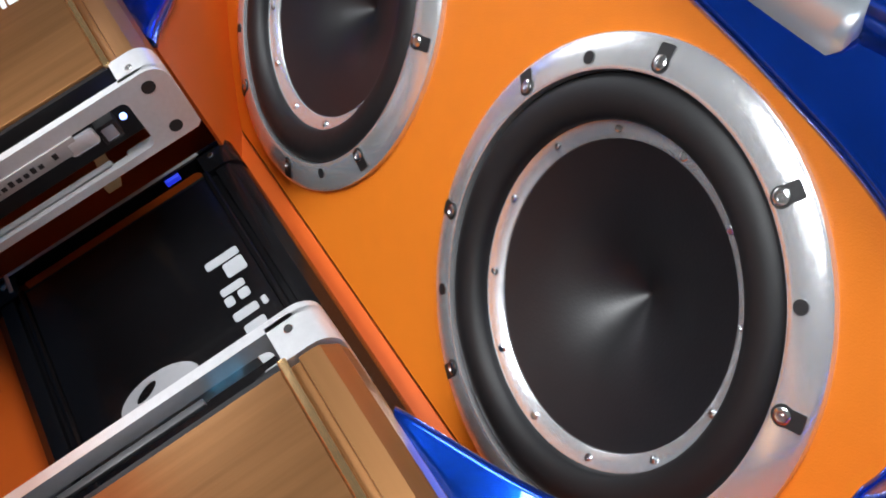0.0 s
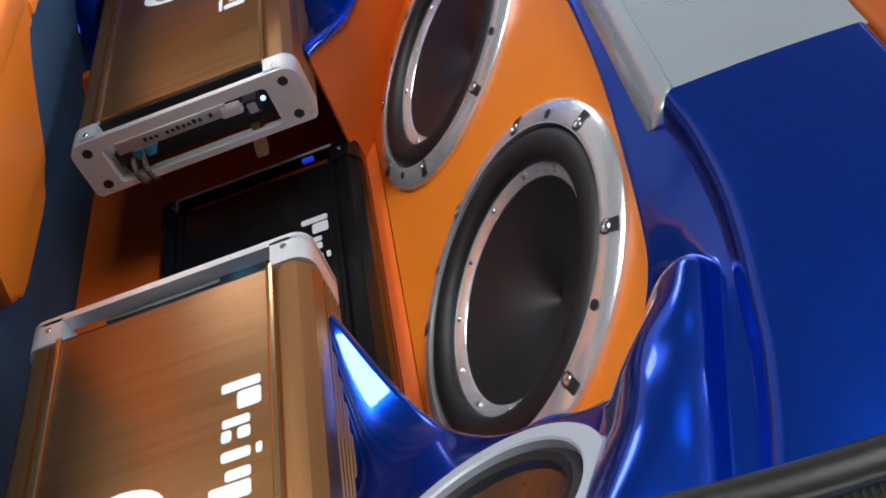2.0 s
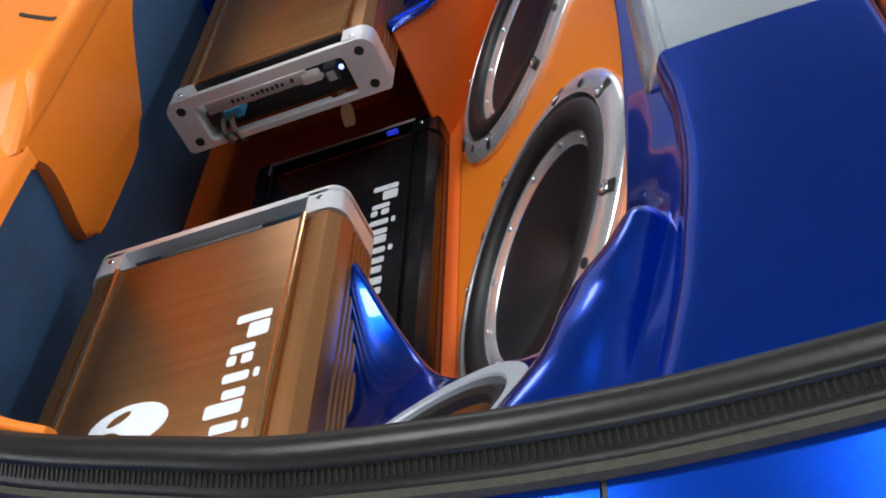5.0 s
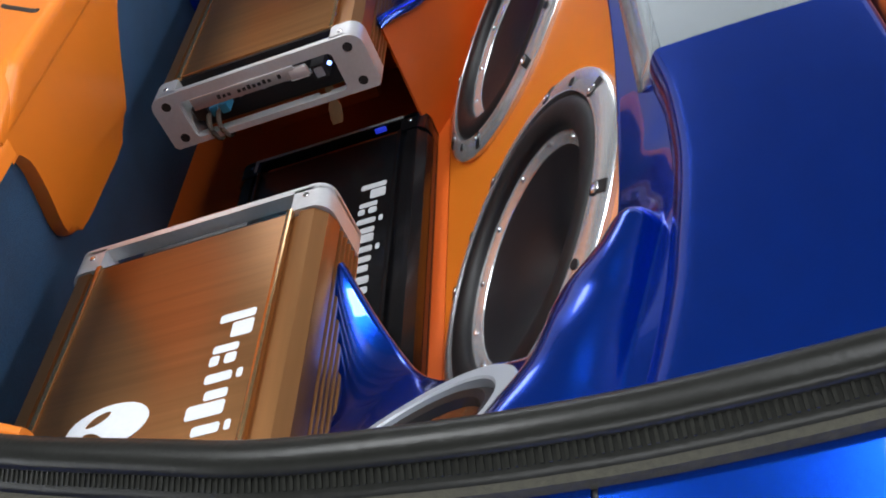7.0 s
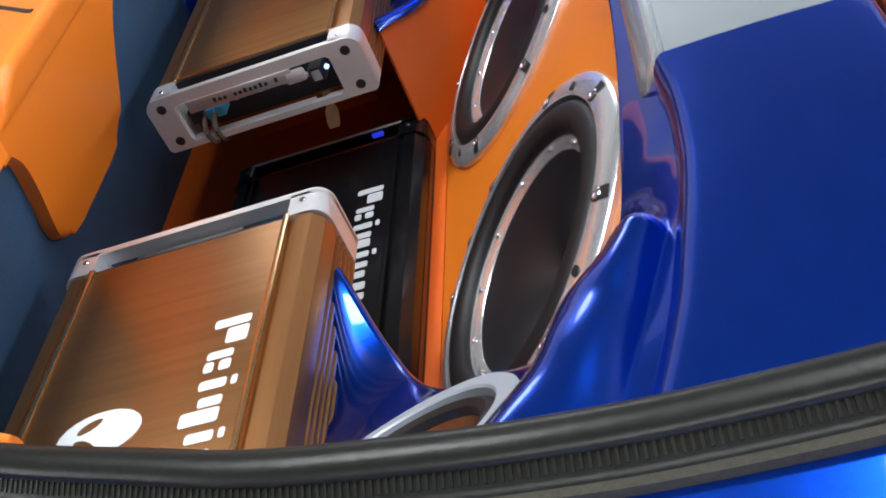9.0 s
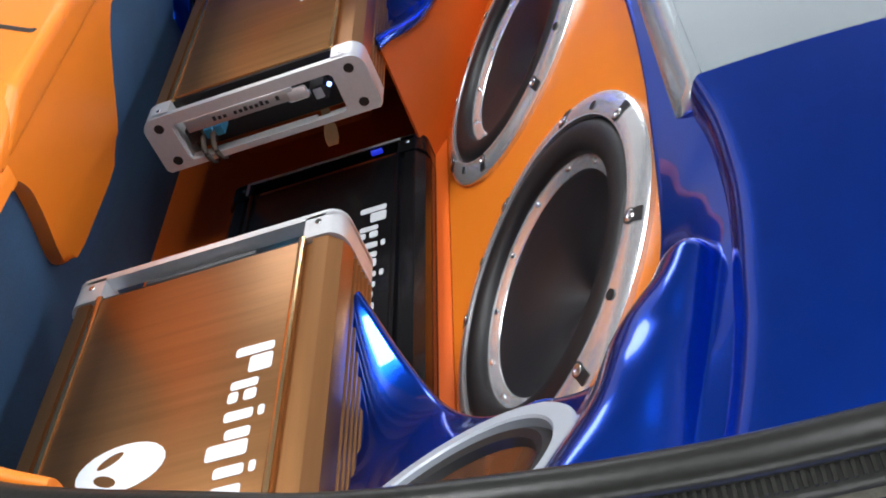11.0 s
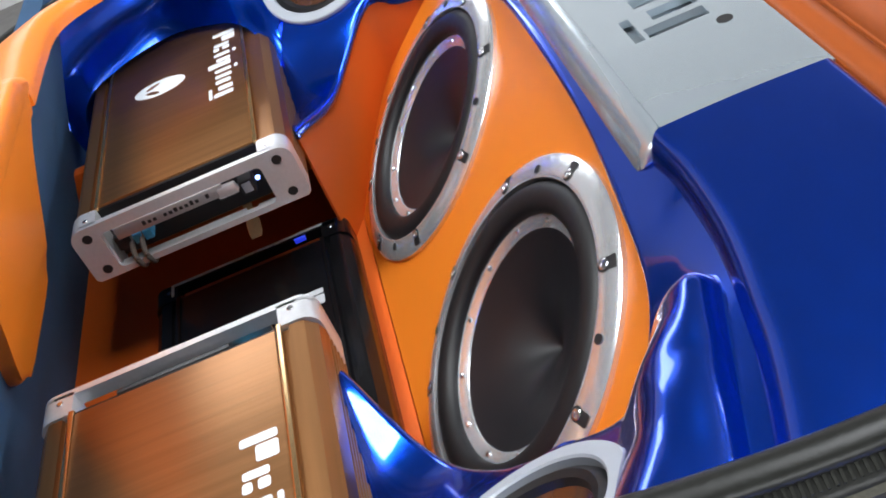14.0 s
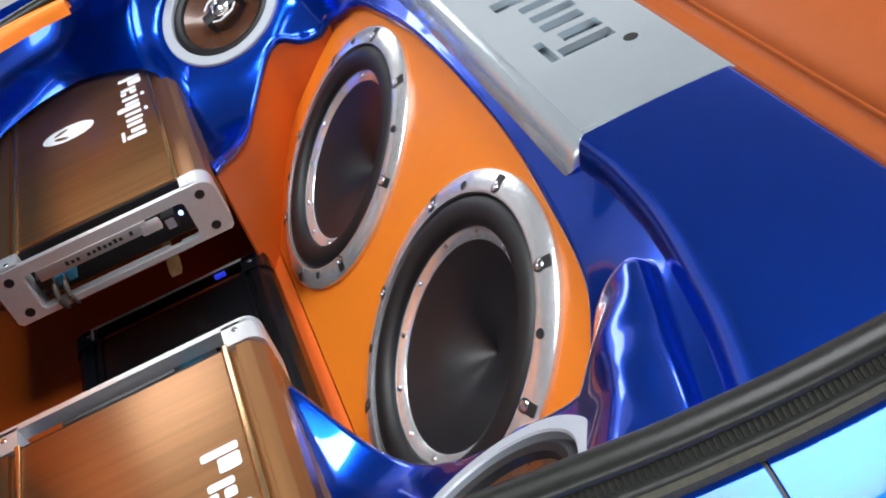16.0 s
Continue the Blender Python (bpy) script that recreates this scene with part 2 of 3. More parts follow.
            bm.faces.new((a[i], a[j], b[j], b[i]))
    bm.faces.new(rings[0][::-1])
    bm.faces.new(rings[-1])
    return bm


def sweep(path, outs, profile, bm=None):
    """Drags a profile of (outward, up) along a line; outs gives the outward way at each point."""
    bm = bm or bmesh.new()
    rows = [[bm.verts.new(p + o * a + Vector((0, 0, b))) for a, b in profile] for p, o in zip(path, outs)]
    k = len(profile)
    for a, b in zip(rows, rows[1:]):
        for i in range(k):
            j = (i + 1) % k
            bm.faces.new((a[i], a[j], b[j], b[i]))
    bm.faces.new(rows[0])
    bm.faces.new(rows[-1][::-1])
    return bm


def mirrored(mesh):
    """The mesh on the other side of the car."""
    me = mesh.copy()
    me.transform(Matrix.Scale(-1, 4, (1, 0, 0)))
    me.flip_normals()
    return me


def curve_mesh(name, loops, depth, bevel=0.0):
    """A flat plate with holes from closed outlines in x and y, depth thick to either side of z = 0."""
    bm = bmesh.new()
    edges = []
    for loop in loops:
        vs = [bm.verts.new((x, y, depth + bevel)) for x, y in loop]
        edges += [bm.edges.new((a, b)) for a, b in zip(vs, vs[1:] + vs[:1])]
    bmesh.ops.triangle_fill(bm, use_beauty=True, use_dissolve=False, edges=edges)
    for f in bm.faces:
        if f.normal.z < 0:
            f.normal_flip()
    low = {v: bm.verts.new((v.co.x, v.co.y, -depth - bevel)) for v in list(bm.verts)}
    rim = [(e.verts[0], e.verts[1]) for e in bm.edges if len(e.link_faces) == 1]
    for f in list(bm.faces):
        bm.faces.new([low[v] for v in reversed(f.verts)])
    for a, b in rim:
        bm.faces.new((a, b, low[b], low[a]))
    bmesh.ops.recalc_face_normals(bm, faces=bm.faces)
    me = bpy.data.meshes.new(name)
    bm.to_mesh(me)
    bm.free()
    return me


def rounded(x0, x1, y0, y1, r, n=5, lean=0.0):
    """The outline of a bar with rounded corners, leaning by so much of its height."""
    out = []
    for cx, cy, a in ((x1 - r, y1 - r, 0), (x0 + r, y1 - r, 90), (x0 + r, y0 + r, 180), (x1 - r, y0 + r, 270)):
        for k in range(n):
            t = radians(a + 90 * k / (n - 1))
            x, y = cx + r * math.cos(t), cy + r * math.sin(t)
            out.append((x + lean * (y - y0), y))
    return out


def ellipse(cx, cy, rx, ry, n=24, turn=0.0):
    c, s = math.cos(radians(turn)), math.sin(radians(turn))
    return [(cx + rx * math.cos(a) * c - ry * math.sin(a) * s, cy + rx * math.cos(a) * s + ry * math.sin(a) * c) for a in (2 * math.pi * k / n for k in range(n))]


# ---- the place round the car ----
GROUND = -0.55
gb = bmesh.new()
gv = [gb.verts.new(v) for v in ((-60, -60, GROUND), (60, -60, GROUND), (60, 60, GROUND), (-60, 60, GROUND))]
gb.faces.new(gv)
solid("ground", gb, CONCRETE, "grey paved ground under the car", "ground", "structure")


def holed_wall(a0, a1, hole, across, d0, d1):
    """A wall along one axis with one opening: hole = (from, to, sill, head); across swaps the axes."""
    bm = bmesh.new()
    for p0, p1, z0, z1 in ((a0, hole[0], GROUND, ROOF), (hole[1], a1, GROUND, ROOF), (hole[0], hole[1], hole[3], ROOF), (hole[0], hole[1], GROUND, hole[2])):
        if z1 - z0 > 0.01:
            box(*((d0, d1, p0, p1) if across else (p0, p1, d0, d1)), z0, z1, bm=bm)
    return bm


# unseen hall round the car, built to shape its light and reflections
solid("wall_west", holed_wall(HY0 - 0.2, HY1 + 0.2, ADDED_WEST_WINDOW, True, HX0 - 0.2, HX0), HALL, "plain grey rendered wall, unseen, with an added window opening", "wall", "structure", smooth=False)
solid("wall_east", holed_wall(HY0 - 0.2, HY1 + 0.2, ADDED_EAST_WINDOW, True, HX1, HX1 + 0.2), HALL, "plain grey rendered wall, unseen, with an added window opening", "wall", "structure", smooth=False)
solid("wall_south", holed_wall(HX0, HX1, (GATE[0], GATE[1], GROUND, GATE[2]), False, HY0 - 0.2, HY0), HALL, "plain grey rendered wall with a wide open gate", "wall", "structure", smooth=False)
solid("wall_north", holed_wall(HX0, HX1, ADDED_NORTH_WINDOW, False, HY1, HY1 + 0.2), HALL, "plain grey rendered wall, unseen, with an added window opening", "wall", "structure", smooth=False)
roof = bmesh.new()
rows_y = [HY0 - 0.2, SKYLIGHTS[0][2], SKYLIGHTS[0][3], SKYLIGHTS[1][2], SKYLIGHTS[1][3], HY1 + 0.2]
for k in range(5):
    y0, y1 = rows_y[k], rows_y[k + 1]
    if k in (1, 3):
        q = SKYLIGHTS[k // 2]
        box(HX0 - 0.2, q[0], y0, y1, ROOF, ROOF + 0.15, bm=roof)
        box(q[1], HX1 + 0.2, y0, y1, ROOF, ROOF + 0.15, bm=roof)
    else:
        box(HX0 - 0.2, HX1 + 0.2, y0, y1, ROOF, ROOF + 0.15, bm=roof)
solid("ceiling", roof, DARK_CEILING, "plain dark ceiling with two open roof lights", "ceiling", "structure", smooth=False)

# ---- luggage bay ----
FLOOR = 0.067
TILT = 45.97
CV, SV = math.cos(radians(TILT)), math.sin(radians(TILT))


def on_baffle(x, v, n):
    """A place from the way along, up and out of the sloping loudspeaker board."""
    return Vector((x, v * CV - n * SV, 0.2 + v * SV + n * CV))


BAFFLE = Matrix(((1, 0, 0, 0), (0, CV, -SV, 0), (0, SV, CV, 0.2), (0, 0, 0, 1)))

solid("floor", box(-0.60, 0.60, -0.53, -0.1145, FLOOR - 0.03, FLOOR, 0.003), ORANGE_MATT_SHADED, "orange leatherette board lining the boot floor", "floor", "structure")
solid("trim_joint", box(-0.56, 0.56, -0.1144, -0.1085, FLOOR - 0.028, FLOOR - 0.006), BLACK, "dark joint between boot floor and loudspeaker board", "joint", "structure", smooth=False)
bb = bmesh.new()
board = curve_mesh("board", [rounded(-0.56, 0.56, -0.174, 0.20, 0.002, 3), ellipse(-0.1957, 0, 0.140, 0.140, 72), ellipse(0.1957, 0, 0.140, 0.140, 72)], 0.010)
board.transform(Matrix.Translation((0, 0, -0.020)))
bb.from_mesh(board)
solid("wall_baffle", bb, ORANGE, "sloping orange board that carries two loudspeakers", "wall", "structure", m=BAFFLE)
for sx, nm in ((-1, "wall_left"), (1, "wall_right")):
    w = box(sx * 0.435 if sx > 0 else -0.455, 0.455 if sx > 0 else -0.435, -0.50, 0.10, FLOOR, 0.20, 0.002)
    solid(nm, w, ORANGE_MATT_SHADED, "orange trimmed side wall of the boot", "wall", "structure")


def rear_y(z):
    """The inner face of the leaning rear wall."""
    return -0.505 + 0.40 * (z - 0.087)


rb = bmesh.new()
rv = [(x, rear_y(z) - d, z) for d in (0, 0.03) for z in (FLOOR - 0.02, 0.425) for x in (-0.60, 0.60)]
rvs = [rb.verts.new(v) for v in rv]
for q in ((0, 1, 3, 2), (4, 6, 7, 5), (0, 4, 5, 1), (2, 3, 7, 6), (0, 2, 6, 4), (1, 5, 7, 3)):
    rb.faces.new([rvs[i] for i in q])
solid("wall_rear", rb, CARPET, "dark blue carpeted rear wall leaning into the boot", "wall", "structure")

# ---- rear deck, name plate, seat ----
EDGE = [(0.2605, 0.1445), (0.30, 0.1475), (0.353, 0.1455), (0.393, 0.140), (0.435, 0.1315), (0.475, 0.1225), (0.527, 0.106), (0.57, 0.088), (0.62, 0.062)]
deck = thing("rear_deck", pose(0, 0, 0), "glossy metallic blue painted fibreglass deck behind the seat", "deck")


def deck_wing(n):
    """The deck beside the plate: a roll along its front edge, wider towards the lip, a flat top and a small roll at the back."""
    line = spline([(x, y, 0) for x, y in EDGE], n)
    bm = bmesh.new()
    cols = []
    for k, p in enumerate(line):
        d = (line[min(k + 1, n - 1)] - line[max(k - 1, 0)]).normalized()
        back = Vector((-d.y, d.x, 0))
        wide = 0.011 + 0.019 * k / (n - 1)
        col = [p + Vector((0, 0, 0.322)), p + Vector((0, 0, 0.346))]
        for i in range(11):
            t = radians(90 * i / 10)
            col.append(p + back * wide * (1 - math.cos(t)) + Vector((0, 0, 0.350 + 0.029 * math.sin(t))))
        q = col[-1]
        for i in range(1, 9):
            col.append(Vector((q.x + (p.x - q.x) * i / 8, q.y + (0.278 - q.y) * i / 8, 0.379 + 0.0015 * math.sin(math.pi * i / 8))))
        for i in range(1, 6):
            t = radians(90 * i / 5)
            col.append(Vector((p.x, 0.278 + 0.007 * math.sin(t), 0.372 + 0.007 * math.cos(t))))
        col.append(Vector((p.x, 0.285, 0.322)))
        cols.append([bm.verts.new(v) for v in col])
    for a, b in zip(cols, cols[1:]):
        for i in range(len(a)):
            j = (i + 1) % len(a)
            bm.faces.new((a[i], a[j], b[j], b[i]))
    bm.faces.new(cols[0])
    bm.faces.new(cols[-1][::-1])
    return bm


wing_me = finish(deck_wing(48), BLUE, "wing", angle=60)
part("wing", wing_me, BLUE, deck)
part("wing", mirrored(wing_me), BLUE, deck)
part("bridge", box(-0.262, 0.262, 0.150, 0.285, 0.33, 0.362, 0.003), BLUE, deck)


# the plain bars that stand for the mark: from, to, foot, head, as shares of its width and height
MARK = ((0.0, 0.045, 0.0, 1.0), (0.055, 0.135, 0.40, 1.0), (0.165, 0.205, 0.02, 0.72), (0.215, 0.265, 0.40, 0.72), (0.215, 0.265, 0.0, 0.26), (0.305, 0.350, 0.0, 0.72), (0.305, 0.350, 0.84, 1.0),
        (0.385, 0.430, 0.10, 0.72), (0.440, 0.505, -0.28, 0.72), (0.540, 0.585, 0.0, 0.72), (0.540, 0.585, 0.84, 1.0), (0.620, 0.665, 0.0, 0.72), (0.690, 0.740, 0.0, 0.66), (0.775, 0.830, 0.10, 0.72), (0.855, 0.905, -0.10, 0.72), (0.775, 0.905, -0.30, -0.16))


def mark_loops(x0, y0, width, height):
    return [rounded(x0 + a * width, x0 + b * width, y0 + c * height, y0 + d * height, min(0.08 * height, 0.4 * (b - a) * width, 0.4 * (d - c) * height), 4) for a, b, c, d in MARK]


plate = thing("name_plate", pose(0, 0, 0), "silver painted plate with a cut-out mark, set in the deck", "plate")
cuts = [(-0.165 + a * 0.33, -0.165 + b * 0.33, 0.203 + c * 0.062, 0.203 + d * 0.062) for a, b, c, d in MARK]
xs = sorted({-0.260, 0.260, *[round(v, 5) for q in cuts for v in q[:2]]})
ys = sorted({0.1568, 0.286, *[round(v, 5) for q in cuts for v in q[2:]]})
pb = bmesh.new()
grid_v = {(x, y): pb.verts.new((x, y, 0.3755)) for x in xs for y in ys}
for x0, x1 in zip(xs, xs[1:]):
    for y0, y1 in zip(ys, ys[1:]):
        cx, cy = (x0 + x1) / 2, (y0 + y1) / 2
        if not any(a < cx < b and c < cy < d for a, b, c, d in cuts):
            pb.faces.new((grid_v[x0, y0], grid_v[x1, y0], grid_v[x1, y1], grid_v[x0, y1]))
bmesh.ops.delete(pb, geom=[v for v in pb.verts if not v.link_faces], context="VERTS")
part("panel", thicken(pb, 0.007), PLATE, plate, smooth=False)
part("recess_floor", box(-0.20, 0.20, 0.170, 0.280, 0.3605, 0.3640, 0.001), PLATE, plate)
for x in (-0.151, 0.151):
    hole = disc(0.0065, 0.3752, 0.3758, 20)
    hole.transform(Matrix.Translation((x, 0.2525, 0)))
    part("bolt_hole", hole, BLACK, plate)
sec = [(0.1565, 0.3758), (0.1520, 0.3752), (0.1485, 0.3725), (0.1378, 0.3570), (0.1342, 0.3430), (0.1500, 0.3400), (0.1600, 0.3600)]
lb = bmesh.new()
ends = []
for x, pull in ((-0.2600, 0.75), (-0.2585, 0.45), (-0.2550, 0.20), (-0.2480, 0.0), (0.2480, 0.0), (0.2550, 0.20), (0.2585, 0.45), (0.2600, 0.75)):
    ends.append([lb.verts.new((x, y + (0.1535 - y) * pull, z + (0.3700 - z) * pull)) for y, z in sec])
for p, q in zip(ends, ends[1:]):
    for k in range(len(sec)):
        n = (k + 1) % len(sec)
        lb.faces.new((p[k], p[n], q[n], q[k]))
lb.faces.new(ends[0])
lb.faces.new(ends[-1][::-1])
part("front_lip", lb, PLATE, plate, angle=50)

seat = thing("back_bench", pose(0, 0, 0), "orange leather bench back with a rolled upper edge", "bench")
roll = patch([[(x, 0.288, 0.33) for x in (-0.75, 0, 0.75)], [(x, 0.292, 0.366) for x in (-0.75, 0, 0.75)], [(x, 0.312, 0.372) for x in (-0.75, 0, 0.75)],
              [(x, 0.326, 0.392) for x in (-0.75, 0, 0.75)], [(x, 0.39, 0.425) for x in (-0.75, 0, 0.75)], [(x, 0.47, 0.405) for x in (-0.75, 0, 0.75)], [(x, 0.50, 0.33) for x in (-0.75, 0, 0.75)]], 30, 40)
part("cushion", thicken(roll, 0.01), SEAT, seat)
part("piping", tube([(-0.75, 0.3165, 0.377), (0, 0.3165, 0.377), (0.75, 0.3165, 0.377)], 0.0028, 8), SEAT, seat)

# ---- fibreglass pods with small loudspeakers ----
COAX = Vector((0.495, -0.046, 0.316))
COAX_N = Vector((-0.455, -0.275, 0.847)).normalized()


def flat_for_speaker(v):
    """Levels the pod where the small loudspeaker is let in."""
    off = v - COAX
    h = off.dot(COAX_N)
    d = (off - h * COAX_N).length
    w = 1.0 if d < 0.094 else max(0.0, 1 - (d - 0.094) / 0.030)
    w = w * w * (3 - 2 * w)
    s = max(0.0, min(1.0, (0.09 - abs(h)) / 0.04))
    w *= s * s * (3 - 2 * s)
    return v - COAX_N * (h + 0.0015) * w


# the pod in plan: its edge along the board, and its far edge along the amplifier, the lip and the deck
RIM = [(0.2085, -0.1345), (0.285, -0.098), (0.355, -0.057), (0.402, -0.010), (0.398, 0.030), (0.391, 0.056), (0.382, 0.073), (0.362, 0.087), (0.337, 0.100), (0.302, 0.108), (0.245, 0.115), (0.176, 0.122), (0.10, 0.126), (0.0, 0.127)]
OUTER = [(0.222, -0.1415), (0.330, -0.1415), (0.420, -0.1415), (0.500, -0.145), (0.600, -0.060), (0.605, 0.020), (0.600, 0.074), (0.545, 0.102), (0.475, 0.1255), (0.400, 0.1415), (0.310, 0.1490), (0.230, 0.1445), (0.12, 0.141), (0.0, 0.141)]
# the heights that the mould passes through: spike, saddle, edge along the board, strip below the plate, foot of the deck, back of the finger
MOULD = [(0.213, -0.135, 0.246), (0.224, -0.141, 0.247), (0.298, -0.102, 0.224), (0.325, -0.132, 0.214), (0.372, -0.060, 0.245), (0.400, -0.125, 0.236),
         (0.402, 0.030, 0.268), (0.396, 0.056, 0.264), (0.386, 0.076, 0.284), (0.366, 0.091, 0.300), (0.342, 0.104, 0.314),
         (0.305, 0.112, 0.323), (0.245, 0.119, 0.331), (0.176, 0.126, 0.338), (0.09, 0.130, 0.342), (0.0, 0.131, 0.343),
         (0.0, 0.141, 0.352), (0.09, 0.141, 0.352), (0.17, 0.143, 0.352), (0.25, 0.145, 0.352), (0.31, 0.148, 0.352), (0.36, 0.145, 0.354), (0.43, 0.132, 0.357), (0.48, 0.121, 0.358), (0.53, 0.105, 0.358), (0.60, 0.072, 0.358),
         (0.300, 0.130, 0.341), (0.350, 0.124, 0.337), (0.395, 0.105, 0.332), (0.450, 0.092, 0.342), (0.52, 0.075, 0.353), (0.575, 0.045, 0.362), (0.432, 0.070, 0.334), (0.474, 0.058, 0.346), (0.412, 0.078, 0.322)]
COAX_X = (Vector((0.2, 1, 0)) - COAX_N * Vector((0.2, 1, 0)).dot(COAX_N)).normalized()
COAX_Y = COAX_N.cross(COAX_X)
MOULD += [tuple(COAX + 0.098 * (COAX_X * math.cos(t) + COAX_Y * math.sin(t))) for t in (2 * math.pi * k / 10 for k in range(10))]
MOULD.append(tuple(COAX))
MP = np.array(MOULD)


def plate_kernel(dx, dy):
    r2 = dx * dx + dy * dy + 1e-12
    return 0.5 * r2 * np.log(r2)


k_n = len(MP)
lhs = np.zeros((k_n + 3, k_n + 3))
lhs[:k_n, :k_n] = plate_kernel(MP[:, None, 0] - MP[None, :, 0], MP[:, None, 1] - MP[None, :, 1]) + np.eye(k_n) * 5e-4
lhs[:k_n, k_n], lhs[:k_n, k_n + 1:] = 1, MP[:, :2]
lhs[k_n:, :k_n] = lhs[:k_n, k_n:].T
BEND = np.linalg.solve(lhs, np.concatenate([MP[:, 2], np.zeros(3)]))


def mould_height(x, y):
    """The height of the thin bent plate that passes through the mould's heights."""
    return float(BEND[:k_n] @ plate_kernel(x - MP[:, 0], y - MP[:, 1]) + BEND[k_n] + BEND[k_n + 1] * x + BEND[k_n + 2] * y)


RIM_LINE = np.array([(q.x, q.y) for q in spline([(x, y, 0) for x, y in RIM], 90)])
FINGER = (Vector((0.3965, 0.1060)), Vector((0.580, 0.038)))


def pod_point(x, y):
    v = flat_for_speaker(Vector((x, y, mould_height(x, y))))
    a, b = FINGER
    p = Vector((x, y))
    t = max(0.0, min(1.0, (p - a).dot(b - a) / (b - a).length_squared))
    e = p - a - (b - a) * t
    d = (b - a).normalized()
    lean = max(0.0, e.dot(Vector((d.y, -d.x))) / (e.length + 1e-9))
    far = e.length / (0.0275 + 0.012 * t + 0.012 * lean)
    if far < 1:
        edge = min(1.0, math.sqrt(((RIM_LINE - (x, y)) ** 2).sum(axis=1).min()) / 0.013)
        v = v + edge * edge * (3 - 2 * edge) * Vector((0.0, -0.02, 1)) * (0.027 - 0.014 * t) * (1 - far ** 2.6) ** 1.25
    return v


def pod_shell(nu, nv):
    """The mould's skin between its two edges, with the board edge rolled over."""
    rim, out = spline([(x, y, 0) for x, y in RIM], nu), spline([(x, y, 0) for x, y in OUTER], nu)
    bm = bmesh.new()
    cols = []
    for p, q in zip(rim, out):
        w = (p - q).normalized()
        r = min(0.006, 0.45 * (p - q).length)
        p = p - w * r
        top = pod_point(p.x, p.y)
        col = [top + w * r + Vector((0, 0, -r - 0.006)) - w * 0.002]
        for k in range(6):
            t = radians(100 - 100 * k / 6)
            col.append(top + w * r * math.sin(t) - Vector((0, 0, r * (1 - math.cos(t)))))
        for k in range(nv):
            c = p.lerp(q, k / (nv - 1))
            col.append(pod_point(c.x, c.y))
        cols.append([bm.verts.new(v) for v in col])
    for a, b in zip(cols, cols[1:]):
        for i in range(len(a) - 1):
            bm.faces.new((a[i], a[i + 1], b[i + 1], b[i]))
    return bm


pod = thing("speaker_pod", pose(0, 0, 0), "glossy metallic blue moulded pod round a small loudspeaker", "speaker pod", "pods beside the boot floor")


def open_for_speaker(bm):
    """Cuts the round opening for the small loudspeaker."""
    gone = []
    for f in bm.faces:
        off = f.calc_center_median() - COAX
        h = off.dot(COAX_N)
        if abs(h) < 0.02 and (off - h * COAX_N).length < 0.081:
            gone.append(f)
    bmesh.ops.delete(bm, geom=gone, context="FACES")
    return bm


shell_me = finish(thicken(open_for_speaker(pod_shell(280, 70)), 0.004), BLUE, "shell", angle=80)
part("shell", shell_me, BLUE, pod)
ARCH = [(0.405, -0.1415, 0.236), (0.462, -0.165, 0.284), (0.520, -0.215, 0.285), (0.540, -0.275, 0.285), (0.510, -0.345, 0.284), (0.465, -0.400, 0.270), (0.440, -0.420, 0.20)]
ARCH_MID = [(0.450, -0.125, 0.262), (0.520, -0.150, 0.320), (0.560, -0.205, 0.335), (0.575, -0.275, 0.335), (0.550, -0.350, 0.330), (0.500, -0.415, 0.310), (0.470, -0.440, 0.24)]
ARCH_TOP = [(0.545, -0.085, 0.345), (0.590, -0.120, 0.385), (0.600, -0.200, 0.400), (0.590, -0.280, 0.405), (0.560, -0.355, 0.405), (0.520, -0.420, 0.400), (0.490, -0.450, 0.36)]
wing_b = finish(thicken(open_for_speaker(patch([ARCH, ARCH_MID, ARCH_TOP], 64, 24, flat_for_speaker)), 0.004), BLUE, "arch", angle=70)
part("arch", wing_b, BLUE, pod)


def side_liner():
    """The orange wall under the pod's rolled edge, down to the boot floor."""
    rim, out = spline([(x, y, 0) for x, y in RIM], 120)[:56], spline([(x, y, 0) for x, y in OUTER], 120)[:56]
    bm = bmesh.new()
    rows = []
    for p, q in zip(rim, out):
        c = p + (q - p).normalized() * 0.010
        z = pod_point(c.x, c.y).z - 0.007
        rows.append([bm.verts.new((c.x, c.y, FLOOR + (z - FLOOR) * k / 5)) for k in range(6)])
    for a, b in zip(rows, rows[1:]):
        for i in range(5):
            bm.faces.new((a[i], a[i + 1], b[i + 1], b[i]))
    return thicken(bm, 0.003)


liner_me = finish(side_liner(), ORANGE_MATT_SHADED, "wall_liner")
for me in (liner_me, mirrored(liner_me)):
    tagged(new("wall_liner", me), "orange leatherette wall under the blue pod", "wall", kind="structure")
pod_b = thing("speaker_pod", pose(0, 0, 0), "glossy metallic blue moulded pod round a small loudspeaker", "speaker pod", "pods beside the boot floor")
part("shell", mirrored(shell_me), BLUE, pod_b)
part("arch", mirrored(wing_b), BLUE, pod_b)


def frame_from(origin, normal, side):
    z = Vector(normal).normalized()
    x = (Vector(side) - z * Vector(side).dot(z)).normalized()
    y = z.cross(x)
    return Matrix((( x.x, y.x, z.x, origin[0]), (x.y, y.y, z.y, origin[1]), (x.z, y.z, z.z, origin[2]), (0, 0, 0, 1)))


